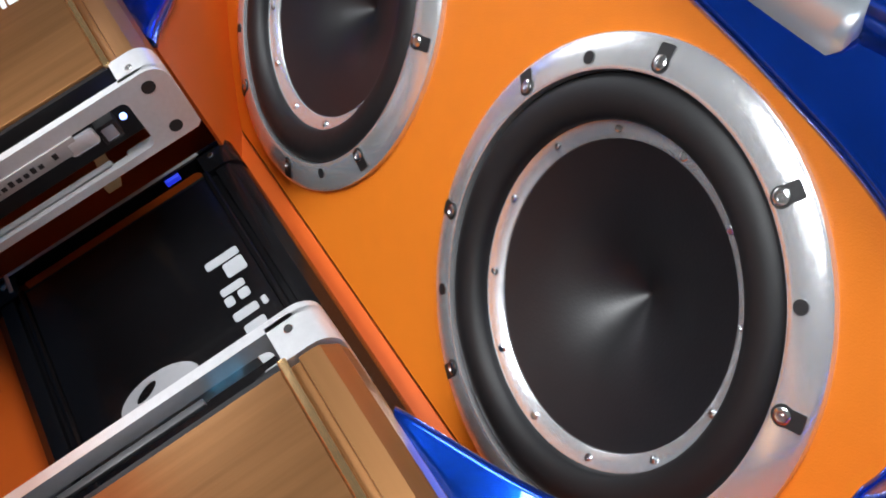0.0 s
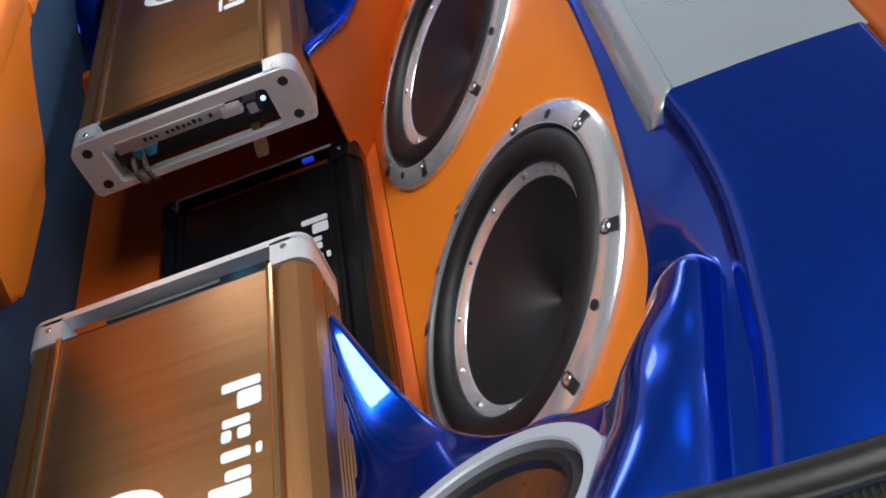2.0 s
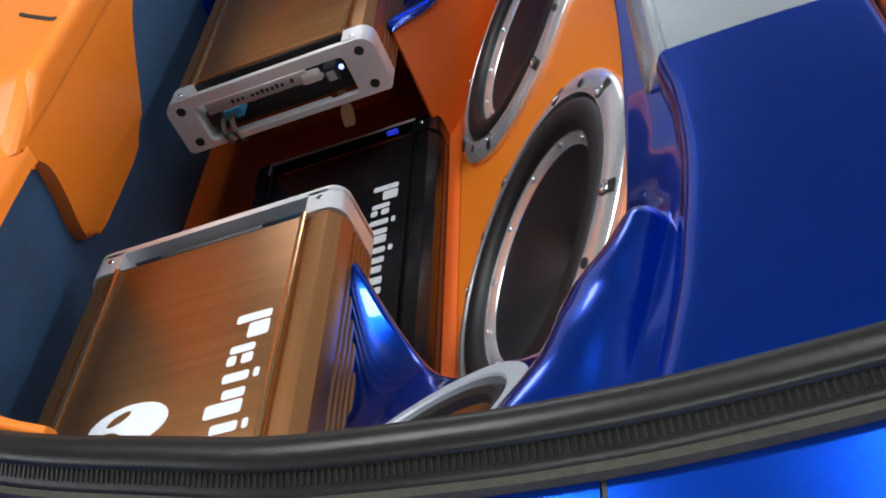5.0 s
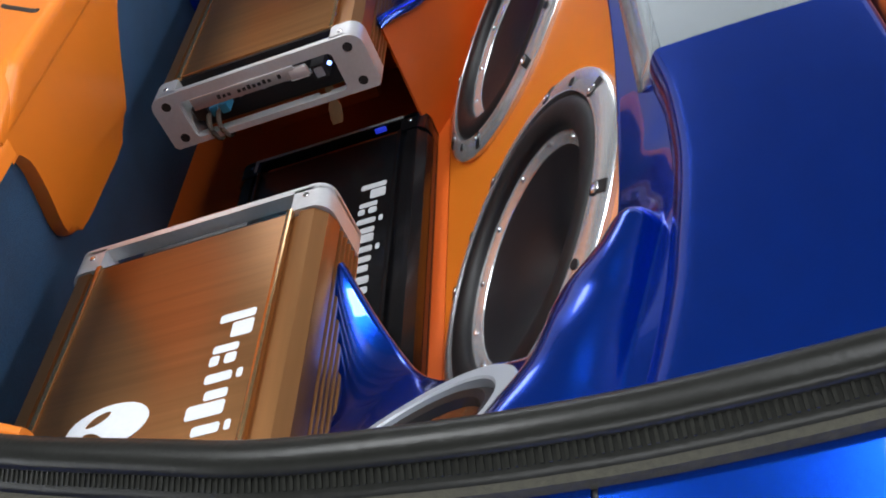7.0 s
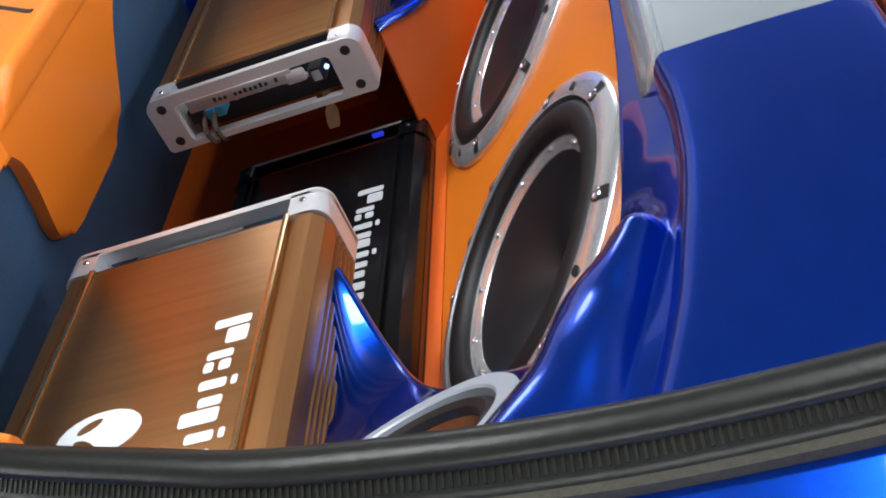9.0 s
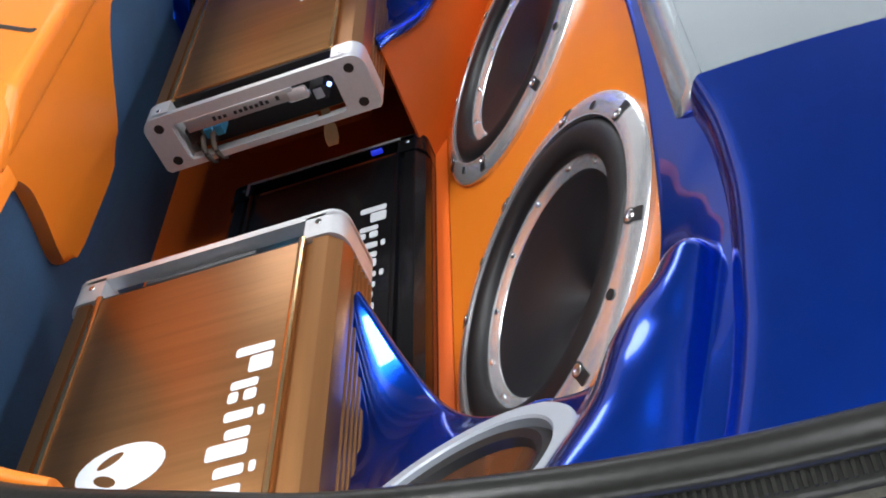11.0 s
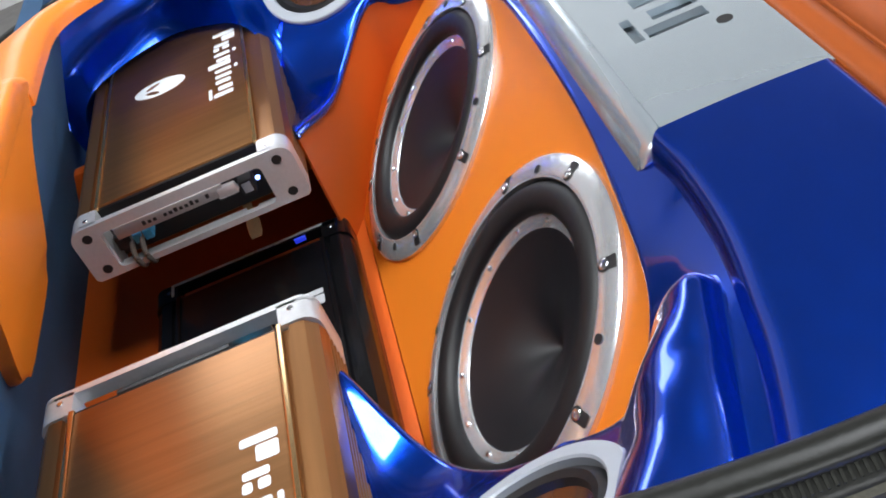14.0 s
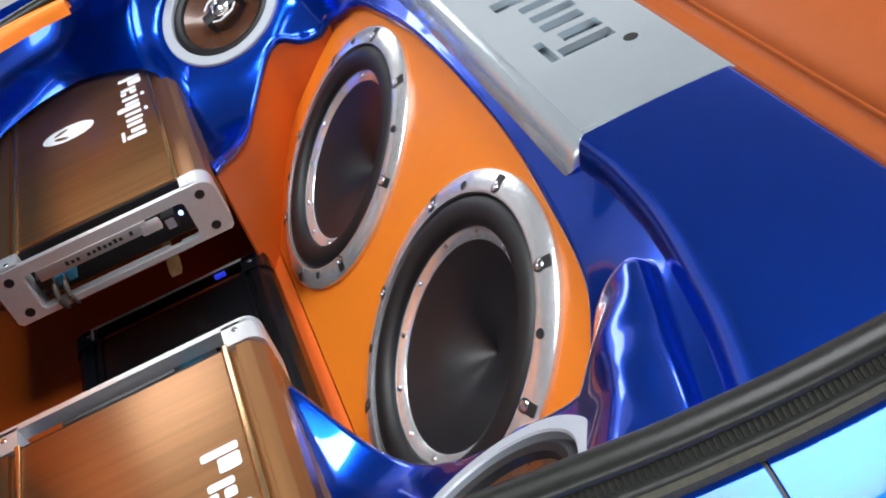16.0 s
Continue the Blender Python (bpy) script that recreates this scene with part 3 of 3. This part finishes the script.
def coaxial(m):
    c = thing("coaxial_speaker", m, "small round coaxial loudspeaker with a grey ring in the blue pod", "loudspeaker", "small loudspeakers in the pods")
    part("trim_ring", lathe([(0.089, -0.003), (0.089, 0.003), (0.0875, 0.0045), (0.076, 0.0045), (0.0745, 0.003), (0.0745, -0.006), (0.080, -0.008)], 72, closed=True), GREY_RING, c, "light grey ring")
    part("surround", lathe([(0.0748, -0.004), (0.072, -0.001), (0.067, 0.0015), (0.062, -0.001), (0.060, -0.006)], 64), RUBBER, c, "black rubber surround")
    part("cone", lathe([(0.0605, -0.006), (0.045, -0.014), (0.028, -0.022), (0.018, -0.028), (0, -0.028)], 64), MICA, c, "brown translucent cone")
    bridge = box(-0.030, 0.030, -0.009, 0.009, -0.008, 0.000, 0.003)
    join(bridge, box(-0.030, -0.022, -0.008, 0.008, -0.026, -0.006, 0.001))
    join(bridge, box(0.022, 0.030, -0.008, 0.008, -0.026, -0.006, 0.001))
    part("bridge", bridge, BLACK, c, "black tweeter bridge")
    part("tweeter", lathe([(0.014, 0.0), (0.014, 0.003), (0.012, 0.004), (0.010, 0.002), (0.006, 0.004), (0, 0.005)], 32), CHROME, c, "chromed tweeter dome")
    for sy in (-1, 1):
        part("marking", tube([(-0.020, sy * 0.012, 0.0005), (-0.010, sy * 0.019, 0.0005), (0.010, sy * 0.019, 0.0005), (0.020, sy * 0.012, 0.0005)], 0.0014, 6), WHITE, c, "white bracket print")
    return c


spk = coaxial(frame_from(COAX, COAX_N, (0.2, 1, 0)))
mc, mn = Vector((-COAX.x, COAX.y, COAX.z)), Vector((-COAX_N.x, COAX_N.y, COAX_N.z))
copy_thing(spk, frame_from(mc, mn, (-0.2, 1, 0)))


# ---- subwoofers ----
def subwoofer(m):
    s = thing("subwoofer", m, "large black subwoofer with brushed metal ring on orange board", "loudspeaker", "subwoofers on the board")
    ring = part("trim_ring", lathe([(0.161, -0.010), (0.161, -0.0055), (0.1600, -0.0046), (0.1575, -0.0034), (0.150, -0.0008), (0.146, 0.0), (0.1415, 0.0007), (0.1392, 0.0009), (0.138, 0.0006), (0.137, -0.006), (0.140, -0.010)], 128, closed=True), RING, s, "brushed steel mounting ring")
    slot_me = finish(join(prism(rounded(0.0, 0.0120, -0.0054, 0.0054, 0.0012, 3), -0.0010, 0.0002), disc(0.0062, -0.001, 0.00025, 24)), BLACK, "screw_pocket")
    screw_me = finish(join(lathe([(0.0048, 0.0002), (0.0048, 0.0010), (0.0038, 0.0016), (0.0026, 0.0016), (0.0022, 0.0007), (0, 0.0007)], 20), disc(0.001, 0.0006, 0.0012, 6)), CHROME, "screw")
    dot_me = finish(disc(0.0042, -0.0008, 0.0005, 18), BLACK, "hole_plug")
    for k in range(8):
        a = 15 + 45 * k
        mm = pose(0, 0, 0, 0, 0, a) @ pose(0.146, 0, 0.0003, 0, 13, 0)
        part("screw_pocket", slot_me, BLACK, ring).matrix_local = mm
        part("screw", screw_me, CHROME, ring).matrix_local = mm
    for k in range(4):
        part("hole_plug", dot_me, BLACK, ring).matrix_local = pose(0, 0, 0, 0, 0, 37.5 + 90 * k) @ pose(0.146, 0, 0.0005, 0, 9, 0)
    prof = [(0.1385, -0.004)]
    for k in range(13):
        t = math.pi * k / 12
        prof.append((0.1225 + 0.0140 * math.cos(t), -0.006 + 0.0080 * math.sin(t)))
    prof += [(0.1082, -0.0125)]
    part("surround", lathe(prof, 96), RUBBER, s, "wide rolled rubber surround")
    inner = part("cone_ring", lathe([(0.1102, -0.0128), (0.1098, -0.0104), (0.1088, -0.0098), (0.1072, -0.0102), (0.1030, -0.0120), (0.0990, -0.0140), (0.0975, -0.0150), (0.0968, -0.0172)], 96), RING, s, "thin polished ring on the cone")
    rivet = finish(join(lathe([(0.0028, 0), (0.0028, 0.0012), (0.0018, 0.0019), (0, 0.0019)], 14), box(-0.0006, 0.0006, -0.0022, 0.0022, 0.0017, 0.0021)), CHROME, "rivet")
    for k in range(12):
        part("rivet", rivet, WHITE_METAL, inner).matrix_local = pose(0.1032 * math.cos(radians(30 * k)), 0.1032 * math.sin(radians(30 * k)), -0.0121, 0, 0, 30 * k) @ pose(0, 0, 0, 0, -24, 37 * k)
    cone = [(0.0976, -0.0160), (0.085, -0.0200), (0.065, -0.0250), (0.045, -0.0325), (0.025, -0.0425), (0.010, -0.0515), (0.003, -0.0555), (0, -0.0575)]
    part("cone", lathe(cone, 96), CONE, s, "smooth black cone")
    return s


HALF = 0.1957
sub = subwoofer(BAFFLE @ pose(HALF, 0, 0))
copy_thing(sub, BAFFLE @ pose(-HALF, 0, 0))


# ---- amplifiers ----
LEN, WID = 0.51, 0.258


def amplifier(m, finish_name, body, panel, trim, print_mat, label, height, front_end, mark_at=-0.108):
    """A finned amplifier: x along it, y across, z up from its foot; front_end: the end with the open connector frame (-1 or 1)."""
    a = thing("amplifier", m, label, "amplifier", "car amplifiers")
    h, w = height, WID / 2
    # cross-section with rounded shoulders and finned flanks
    half = [(w - 0.004, 0.0), (w, 0.003)]
    for k in range(5):
        z = 0.006 + k * (h - 0.030) / 5
        half += [(w, z), (w - 0.004, z + 0.0015), (w - 0.004, z + 0.0035), (w, z + 0.005)]
    half += [(w, h - 0.020), (w - 0.003, h - 0.010), (w - 0.012, h - 0.001), (w - 0.016, h), (0.1035, h), (0.1025, h - 0.004), (0.0975, h - 0.004)]
    sec = half + [(-y, z) for y, z in half[::-1]]
    b = bmesh.new()
    ends = [[b.verts.new((x, y, z)) for y, z in sec] for x in (-LEN / 2 + 0.034, LEN / 2 - 0.034)]
    for i in range(len(sec)):
        j = (i + 1) % len(sec)
        b.faces.new((ends[0][i], ends[0][j], ends[1][j], ends[1][i]))
    b.faces.new(ends[0])
    b.faces.new(ends[1][::-1])
    part("body", b, body, a, angle=25)
    top = part("top_panel", box(-LEN / 2 + 0.035, LEN / 2 - 0.035, -0.0915, 0.0915, h - 0.006, h + 0.0015, 0.001), panel, a)
    for sy in (-1, 1):
        rail = box(-LEN / 2 + 0.030, LEN / 2 - 0.030, sy * 0.0945 - 0.0028, sy * 0.0945 + 0.0028, h - 0.004, h + 0.0028, 0.0012)
        part("edge_rail", rail, trim, a)
    for e in (-1, 1):
        fr = end_frame(h, w, e)
        frame_ob = part("end_frame", fr, SILVER if body is not BLACK_AMP else BLACK_AMP, a, "cast end frame with screw holes")
        hole = finish(disc(0.0055, 0, 0.0006, 18), BLACK, "screw_hole")
        for sy in (-1, 1):
            for z in (0.0125, h - 0.0125):
                part("screw_hole", hole, BLACK, frame_ob).matrix_local = Matrix.Translation((e * LEN / 2, sy * (w - 0.018), z)) @ pose(0, 0, 0, 0, 90 * e, 0)
            part("screw", finish(disc(0.003, 0, 0.0008, 14, bevel=0.0004), CHROME, "screw"), CHROME, frame_ob).matrix_local = Matrix.Translation((e * (LEN / 2 - 0.014), sy * (w - 0.022), h + 0.0012))
        # real connector panel; its upper part is a dark sheet for the gap's shade
        xs = sorted((e * (LEN / 2 - 0.0300), e * (LEN / 2 - 0.0345)))
        panel_ob = part("connector_panel", box(xs[0], xs[1], -w + 0.033, w - 0.033, 0.003, h - 0.0012), CIRCUIT, a, "dark recessed connector panel, carried up to blacken the gap behind the frame")
        if e == front_end and body is not BLACK_AMP:
            def block(x0, x1, y0, y1, z0, z1, bevel=0.001):
                xs, ye = sorted((e * (LEN / 2 - x0), e * (LEN / 2 - x1))), sorted((e * y0, e * y1))
                return box(xs[0], xs[1], ye[0], ye[1], z0, z1, bevel)
            part("inner_rail", block(0.017, 0.012, -0.045, 0.060, h - 0.013, h - 0.009), RAIL, frame_ob, "grey rail behind the frame")
            part("label_strip", block(0.002, -0.0012, -0.082, 0.045, 0.0405, 0.0555, 0.0005), WHITE_METAL, frame_ob, "pale metal label strip")
            for k in range(13):
                if k in (3, 11):
                    continue
                part("print_bar", block(0.0, -0.0016, -0.050 + k * 0.0062, -0.0462 + k * 0.0062, 0.0455, 0.0495 if k % 3 else 0.051, 0), BLACK, frame_ob)
            part("label_strip", block(0.002, -0.0016, 0.036, 0.060, 0.0375, 0.0525, 0.003), SILVER, frame_ob, "peeling metal tab")
            for k in range(10):
                y = -0.040 + k * 0.010
                part("dial", block(0.031, 0.0265, y, y + 0.0055, 0.026, 0.031, 0.0008), GREY_RING if k % 3 == 0 else RAIL, panel_ob)
            for y in (-0.066, -0.054):
                part("terminal", block(0.031, 0.008, y - 0.005, y + 0.005, 0.022, 0.034), BLUE_TERM, panel_ob, "light blue wire terminal")
            part("fuse_holder", block(0.031, 0.007, -0.090, -0.073, 0.022, 0.040), BLACK, panel_ob, "small black fuse holder")
            part("socket", block(0.031, 0.006, 0.060, 0.076, 0.026, 0.044), BLACK, panel_ob, "square black socket")
            part("socket_contact", block(0.0062, 0.0054, 0.063, 0.073, 0.029, 0.041), GREY_RING, panel_ob)
            led = lathe([(0.0027, 0), (0.0027, 0.002), (0.0018, 0.003), (0, 0.0033)], 14)
            led.transform(Matrix.Translation((e * (LEN / 2 - 0.006), e * 0.083, 0.042)) @ pose(0, 0, 0, 0, 90 * e, 0))
            part("lamp", led, LED, panel_ob, "lit blue indicator lamp")
        if body is BLACK_AMP and e < 0:
            part("lamp", box(-LEN / 2 + 0.010, -LEN / 2 + 0.014, 0.060, 0.074, h - 0.004, h + 0.0012), LED_DIM, frame_ob, "dim blue indicator lamp")
            edge = box(-LEN / 2 + 0.001, -LEN / 2 + 0.0045, -0.100, 0.098, h + 0.0008, h + 0.0024, 0.0006)
            join(edge, box(-LEN / 2 + 0.001, -LEN / 2 + 0.024, -0.1035, -0.100, h + 0.0008, h + 0.0024, 0.0006))
            part("end_bead", edge, SILVER, frame_ob, "thin worn metal bead")
    for loop in mark_loops(mark_at, 0.0535, 0.208, 0.031):
        part("mark", prism(loop, h + 0.0012, h + 0.0019), print_mat, top, smooth=False)
    badge = curve_mesh("badge", [ellipse(mark_at + 0.090, -0.022, 0.0215, 0.035), ellipse(mark_at + 0.081, -0.032, 0.0045, 0.011, 14, 28), ellipse(mark_at + 0.099, -0.032, 0.0045, 0.011, 14, -28)], 0.0004)
    badge.transform(Matrix.Translation((0, 0, h + 0.0017)))
    badge.materials.append(print_mat)
    part("badge", badge, print_mat, top, "pale oval badge")
    return a


def end_frame(h, w, e):
    """The cast frame at one end: a face with an open window, corner caps and a ledge behind."""
    x1 = LEN / 2
    r = 0.016
    out = [(-w, 0.004), (-w + 0.004, 0.0), (w - 0.004, 0.0), (w, 0.004)]
    for k in range(6):
        t = radians(90 * k / 5)
        out.append((w - r + r * math.cos(t), h + 0.001 - r + r * math.sin(t)))
    for k in range(6):
        t = radians(90 + 90 * k / 5)
        out.append((-w + r + r * math.cos(t), h + 0.001 - r + r * math.sin(t)))
    hole = rounded(-w + 0.032, w - 0.038, 0.0075, h - 0.0125, 0.006, 5)
    me = curve_mesh("face", [out, hole], 0.0030, 0.0007)
    me.transform(Matrix(((0, 0, 1, x1 - 0.0037), (1, 0, 0, 0), (0, 1, 0, 0), (0, 0, 0, 1))))
    b = bmesh.new()
    b.from_mesh(me)
    bpy.data.meshes.remove(me)
    for sy in (-1, 1):
        cap = [(y, z) for y, z in out if y * sy > w - 0.034]
        yi = sy * (w - 0.034)
        cap = sorted(cap, key=lambda q: (math.atan2(q[1] - h / 2, sy * q[0] - (w - 0.034))))
        cap = [(yi, 0.0)] + cap + [(yi, h + 0.001)]
        blk = bmesh.new()
        for a in (0, 1):
            for y, z in cap:
                blk.verts.new((x1 - 0.004 - 0.028 * a, y, z))
        blk.verts.ensure_lookup_table()
        k = len(cap)
        blk.faces.new([blk.verts[n] for n in range(k)])
        blk.faces.new([blk.verts[k + n] for n in range(k)][::-1])
        for n in range(k):
            blk.faces.new((blk.verts[n], blk.verts[(n + 1) % k], blk.verts[k + (n + 1) % k], blk.verts[k + n]))
        join(b, blk)
    join(b, box(x1 - 0.015, x1 - 0.004, -w + 0.03, w - 0.075, 0.0, 0.0075, 0.0015))
    join(b, box(x1 - 0.015, x1 - 0.004, w - 0.062, w - 0.03, 0.0, 0.006, 0.0015))
    if e < 0:
        b.transform(Matrix.Scale(-1, 4, (1, 0, 0)))
        bmesh.ops.reverse_faces(b, faces=b.faces)
    return b


BRONZE_LABEL = "brushed bronze amplifier with silver end frames and finned flanks"
AMP_H = 0.068
AMP_Z = 0.210
AMP_Y = -0.2675
amplifier(pose(0.135 + LEN / 2, AMP_Y, AMP_Z), "bronze", BRONZE_X, BRONZE, LIT_EDGE, WHITE, BRONZE_LABEL, AMP_H, -1)
amplifier(pose(-0.130 - LEN / 2, AMP_Y, AMP_Z), "bronze", BRONZE_X, BRONZE, LIT_EDGE, WHITE, BRONZE_LABEL, AMP_H, 1)
amplifier(pose(-0.225 + LEN / 2, -0.258, FLOOR), "black", BLACK_AMP, BLACK_AMP, BLACK_AMP, PALE_PRINT, "glossy black amplifier lying flat on the orange boot floor", 0.042, -1, -0.128)
for sx in (-1, 1):
    x0, x1 = sorted((sx * 0.37, sx * 0.434))
    solid("amplifier_plinth", box(x0, x1, -0.40, -0.22, FLOOR, AMP_Z, 0.003), ORANGE_MATT_SHADED, "orange trimmed plinth under a bronze amplifier", "plinth")

# ---- orange cover on the rear wall ----
cover = thing("lock_cover", pose(0, 0, 0), "padded orange leatherette cover on the rear wall with a tongue", "trim panel")
LEAN = math.atan(0.40)
side_line = [(0.118, 0.466), (0.196, 0.436), (0.186, 0.426)] + [(p.x, p.y) for p in spline([(0.165, 0.416, 0), (0.139, 0.388, 0), (0.124, 0.349, 0), (0.111, 0.302, 0), (0.092, 0.278, 0), (0.050, 0.270, 0)], 18)]
tongue = side_line + [(-x, z) for x, z in side_line[::-1]]
tb = prism([(x, (z - 0.087) / math.cos(LEAN)) for x, z in tongue], 0.0, 0.014, 0.011, 7)
tb.transform(Matrix.Scale(-1, 4, (0, 0, 1)))
bmesh.ops.reverse_faces(tb, faces=tb.faces)
tb.transform(Matrix.Translation((0, -0.505, 0.087)) @ pose(0, 0, 0, 90 - math.degrees(LEAN), 0, 0))
part("tongue", tb, ORANGE, cover, angle=50)
hb = bmesh.new()
ring_lo = [hb.verts.new(v) for v in ((-0.198, -0.355, 0.420), (0.198, -0.355, 0.420), (0.215, -0.53, 0.420), (-0.215, -0.53, 0.420))]
ring_hi = [hb.verts.new(v) for v in ((-0.117, -0.336, 0.466), (0.117, -0.336, 0.466), (0.117, -0.53, 0.466), (-0.117, -0.53, 0.466))]
hb.faces.new(ring_hi)
hb.faces.new(ring_lo[::-1])
for k in range(4):
    hb.faces.new((ring_lo[k], ring_lo[(k + 1) % 4], ring_hi[(k + 1) % 4], ring_hi[k]))
bmesh.ops.bevel(hb, geom=list(hb.edges), offset=0.014, segments=7, affect="EDGES", profile=0.5)
part("hood", hb, ORANGE, cover, angle=50)
part("finger_slot", tube([(-0.022, -0.408, 0.4660), (-0.014, -0.400, 0.4660), (0.022, -0.358, 0.4660), (0.026, -0.351, 0.4660)], 0.0024, 8), BLACK, cover)

# ---- boot lip, seal and body ----
LIP = [(0.30, -0.475), (0.40, -0.415), (0.455, -0.335), (0.503, -0.243), (0.541, -0.124), (0.559, -0.058), (0.572, 0.028), (0.577, 0.080), (0.579, 0.127), (0.578, 0.20), (0.573, 0.30), (0.562, 0.42)]
lip_path = spline([(x + 0.005, y, 0.412) for x, y in LIP], 150)
lip_out = []
for k, p in enumerate(lip_path):
    d = (lip_path[min(k + 1, 149)] - lip_path[max(k - 1, 0)]).normalized()
    lip_out.append(Vector((d.y, -d.x, 0)))
bulb = [(0.0098 * math.cos(t) + 0.0005, 0.0072 * math.sin(t) + 0.001) for t in (2 * math.pi * k / 14 for k in range(14))]
strip = [(0.006, -0.002), (0.009, -0.001), (0.016, -0.006), (0.018, -0.009), (0.018, -0.016), (0.006, -0.016)]
foot = [(0.0175, -0.0095), (0.0212, -0.012), (0.0212, -0.019), (0.0175, -0.019)]
for side in (1, -1):
    seal = thing("boot_seal", pose(0, 0, 0), "black rubber boot seal with a ribbed clip strip", "weather strip", "seals along the boot opening")
    def put(name, bm, mat, label=""):
        me = finish(bm, mat, name, angle=40)
        return part(name, mirrored(me) if side < 0 else me, mat, seal, label)
    put("bulb", sweep(lip_path, lip_out, bulb), SEAL, "smooth rubber bulb")
    put("clip_strip", sweep(lip_path, lip_out, strip), SEAL, "ribbed clip strip")
    put("foot", sweep(lip_path, lip_out, foot), DUSTY, "dusty edge of the strip")
    ribs = bmesh.new()
    lengths = [0.0]
    for a, b in zip(lip_path, lip_path[1:]):
        lengths.append(lengths[-1] + (b - a).length)
    for k in range(int(lengths[-1] / 0.0036)):
        s = k * 0.0036
        i = max(j for j in range(len(lengths)) if lengths[j] <= s)
        if i >= len(lip_path) - 1:
            break
        w = (s - lengths[i]) / (lengths[i + 1] - lengths[i])
        p, o = lip_path[i].lerp(lip_path[i + 1], w), lip_out[i].lerp(lip_out[i + 1], w).normalized()
        d = Vector((-o.y, o.x, 0)) * 0.0010
        top = [p + o * a + Vector((0, 0, b)) for a, b in ((0.0092, 0.0000), (0.0150, -0.0046), (0.0150, -0.0060), (0.0092, -0.0016))]
        r1, r2 = [ribs.verts.new(q - d * 0.8) for q in top], [ribs.verts.new(q + d * 0.8) for q in top]
        ribs.faces.new(r1)
        ribs.faces.new(r2[::-1])
        for j in range(4):
            ribs.faces.new((r1[j], r2[j], r2[(j + 1) % 4], r1[(j + 1) % 4]))
    tagged(put("ribs", ribs, RIB, "fine moulded ribs"), kind="stuff")
    body = thing("rear_wing", pose(0, 0, 0), "glossy metallic blue rear wing of the car outside the seal", "car body")
    joint = min(range(150), key=lambda k: abs(lip_path[k].y - 0.086))
    for name, k0, k1 in (("rear_panel", 0, joint), ("quarter_panel", joint, 149)):
        pts = [lip_path[k0 + round((k1 - k0) * i / 14)] for i in range(15)]
        outs = [lip_out[k0 + round((k1 - k0) * i / 14)] for i in range(15)]
        pts[-1 if k0 == 0 else 0] = pts[-1 if k0 == 0 else 0] + Vector((0, -0.0016 if k0 == 0 else 0.0016, 0))
        cols = []
        for off, up in ((0.014, -0.0175), (0.022, -0.0180), (0.030, -0.0190), (0.060, -0.0300), (0.12, -0.060), (0.19, -0.13), (0.23, -0.30), (0.24, -0.60)):
            cols.append([p + o * off + Vector((0, 0, up)) for p, o in zip(pts, outs)])
        me = finish(thicken(patch(cols, 40, 48), 0.003), BLUE, name, angle=60)
        part(name, mirrored(me) if side < 0 else me, BLUE, body)
    p, o = lip_path[joint], lip_out[joint]
    gap = tube([p + o * off + Vector((0, 0, up - 0.004)) for off, up in ((0.014, -0.0175), (0.030, -0.0190), (0.060, -0.0300), (0.12, -0.060), (0.19, -0.13))], 0.0025, 6, n=24)
    me = finish(gap, BLACK, "panel_gap")
    part("panel_gap", mirrored(me) if side < 0 else me, BLACK, body, "dark gap between the panels")
    band = thing("lip_trim", pose(0, 0, 0), "orange leatherette trim along the boot lip", "trim")
    inner = [Vector((0.17, -0.356, 0.428)), Vector((0.28, -0.358, 0.425)), Vector((0.36, -0.352, 0.424)), Vector((0.425, -0.327, 0.416)), Vector((0.472, -0.270, 0.410)), Vector((0.495, -0.222, 0.406))]
    mid = [Vector((0.17, -0.378, 0.442)), Vector((0.28, -0.380, 0.442)), Vector((0.37, -0.368, 0.434)), Vector((0.435, -0.335, 0.422)), Vector((0.480, -0.274, 0.414)), Vector((0.503, -0.222, 0.409))]
    outer = [Vector((0.17, -0.49, 0.432)), Vector((0.28, -0.470, 0.430)), Vector((0.385, -0.410, 0.412)), Vector((0.450, -0.335, 0.402)), Vector((0.488, -0.275, 0.395)), Vector((0.515, -0.220, 0.393))]
    low = [v + Vector((0, 0, -0.018)) for v in inner]
    me = finish(thicken(patch([low, inner, mid, outer], 40, 16), 0.004), ORANGE, "skin", angle=60)
    part("skin", mirrored(me) if side < 0 else me, ORANGE, band)

# ---- small things ----
tape = bmesh.new()
tp = spline([(-0.222, -0.226, 0.2095), (-0.220, -0.227, 0.190), (-0.216, -0.229, 0.165), (-0.210, -0.235, 0.136)], 14)
rows = [[tape.verts.new(p + Vector((0, s * (0.0055 if k < 10 else 0.0085 - 0.002 * (k == 13)), 0.0006 * t))) for s, t in ((-1, 0), (1, 0), (1, 1), (-1, 1))] for k, p in enumerate(tp)]
for a, b in zip(rows, rows[1:]):
    for i in range(4):
        tape.faces.new((a[i], a[(i + 1) % 4], b[(i + 1) % 4], b[i]))
tape.faces.new(rows[0])
tape.faces.new(rows[-1][::-1])
solid("tape_strip", tape, TAPE, "cream tape end hanging under the bronze amplifier", "tape")
for k, y in enumerate((-0.338, -0.326)):
    wire = tube([(-0.152, y, 0.240), (-0.138, y - 0.004, 0.236), (-0.128, y - 0.006, 0.222), (-0.134, y - 0.004, 0.206), (-0.150, y - 0.002, 0.204)], 0.0032, 8, n=20)
    solid("speaker_wire", wire, WIRE, "clear twisted loudspeaker wire at the amplifier terminals", "wire")
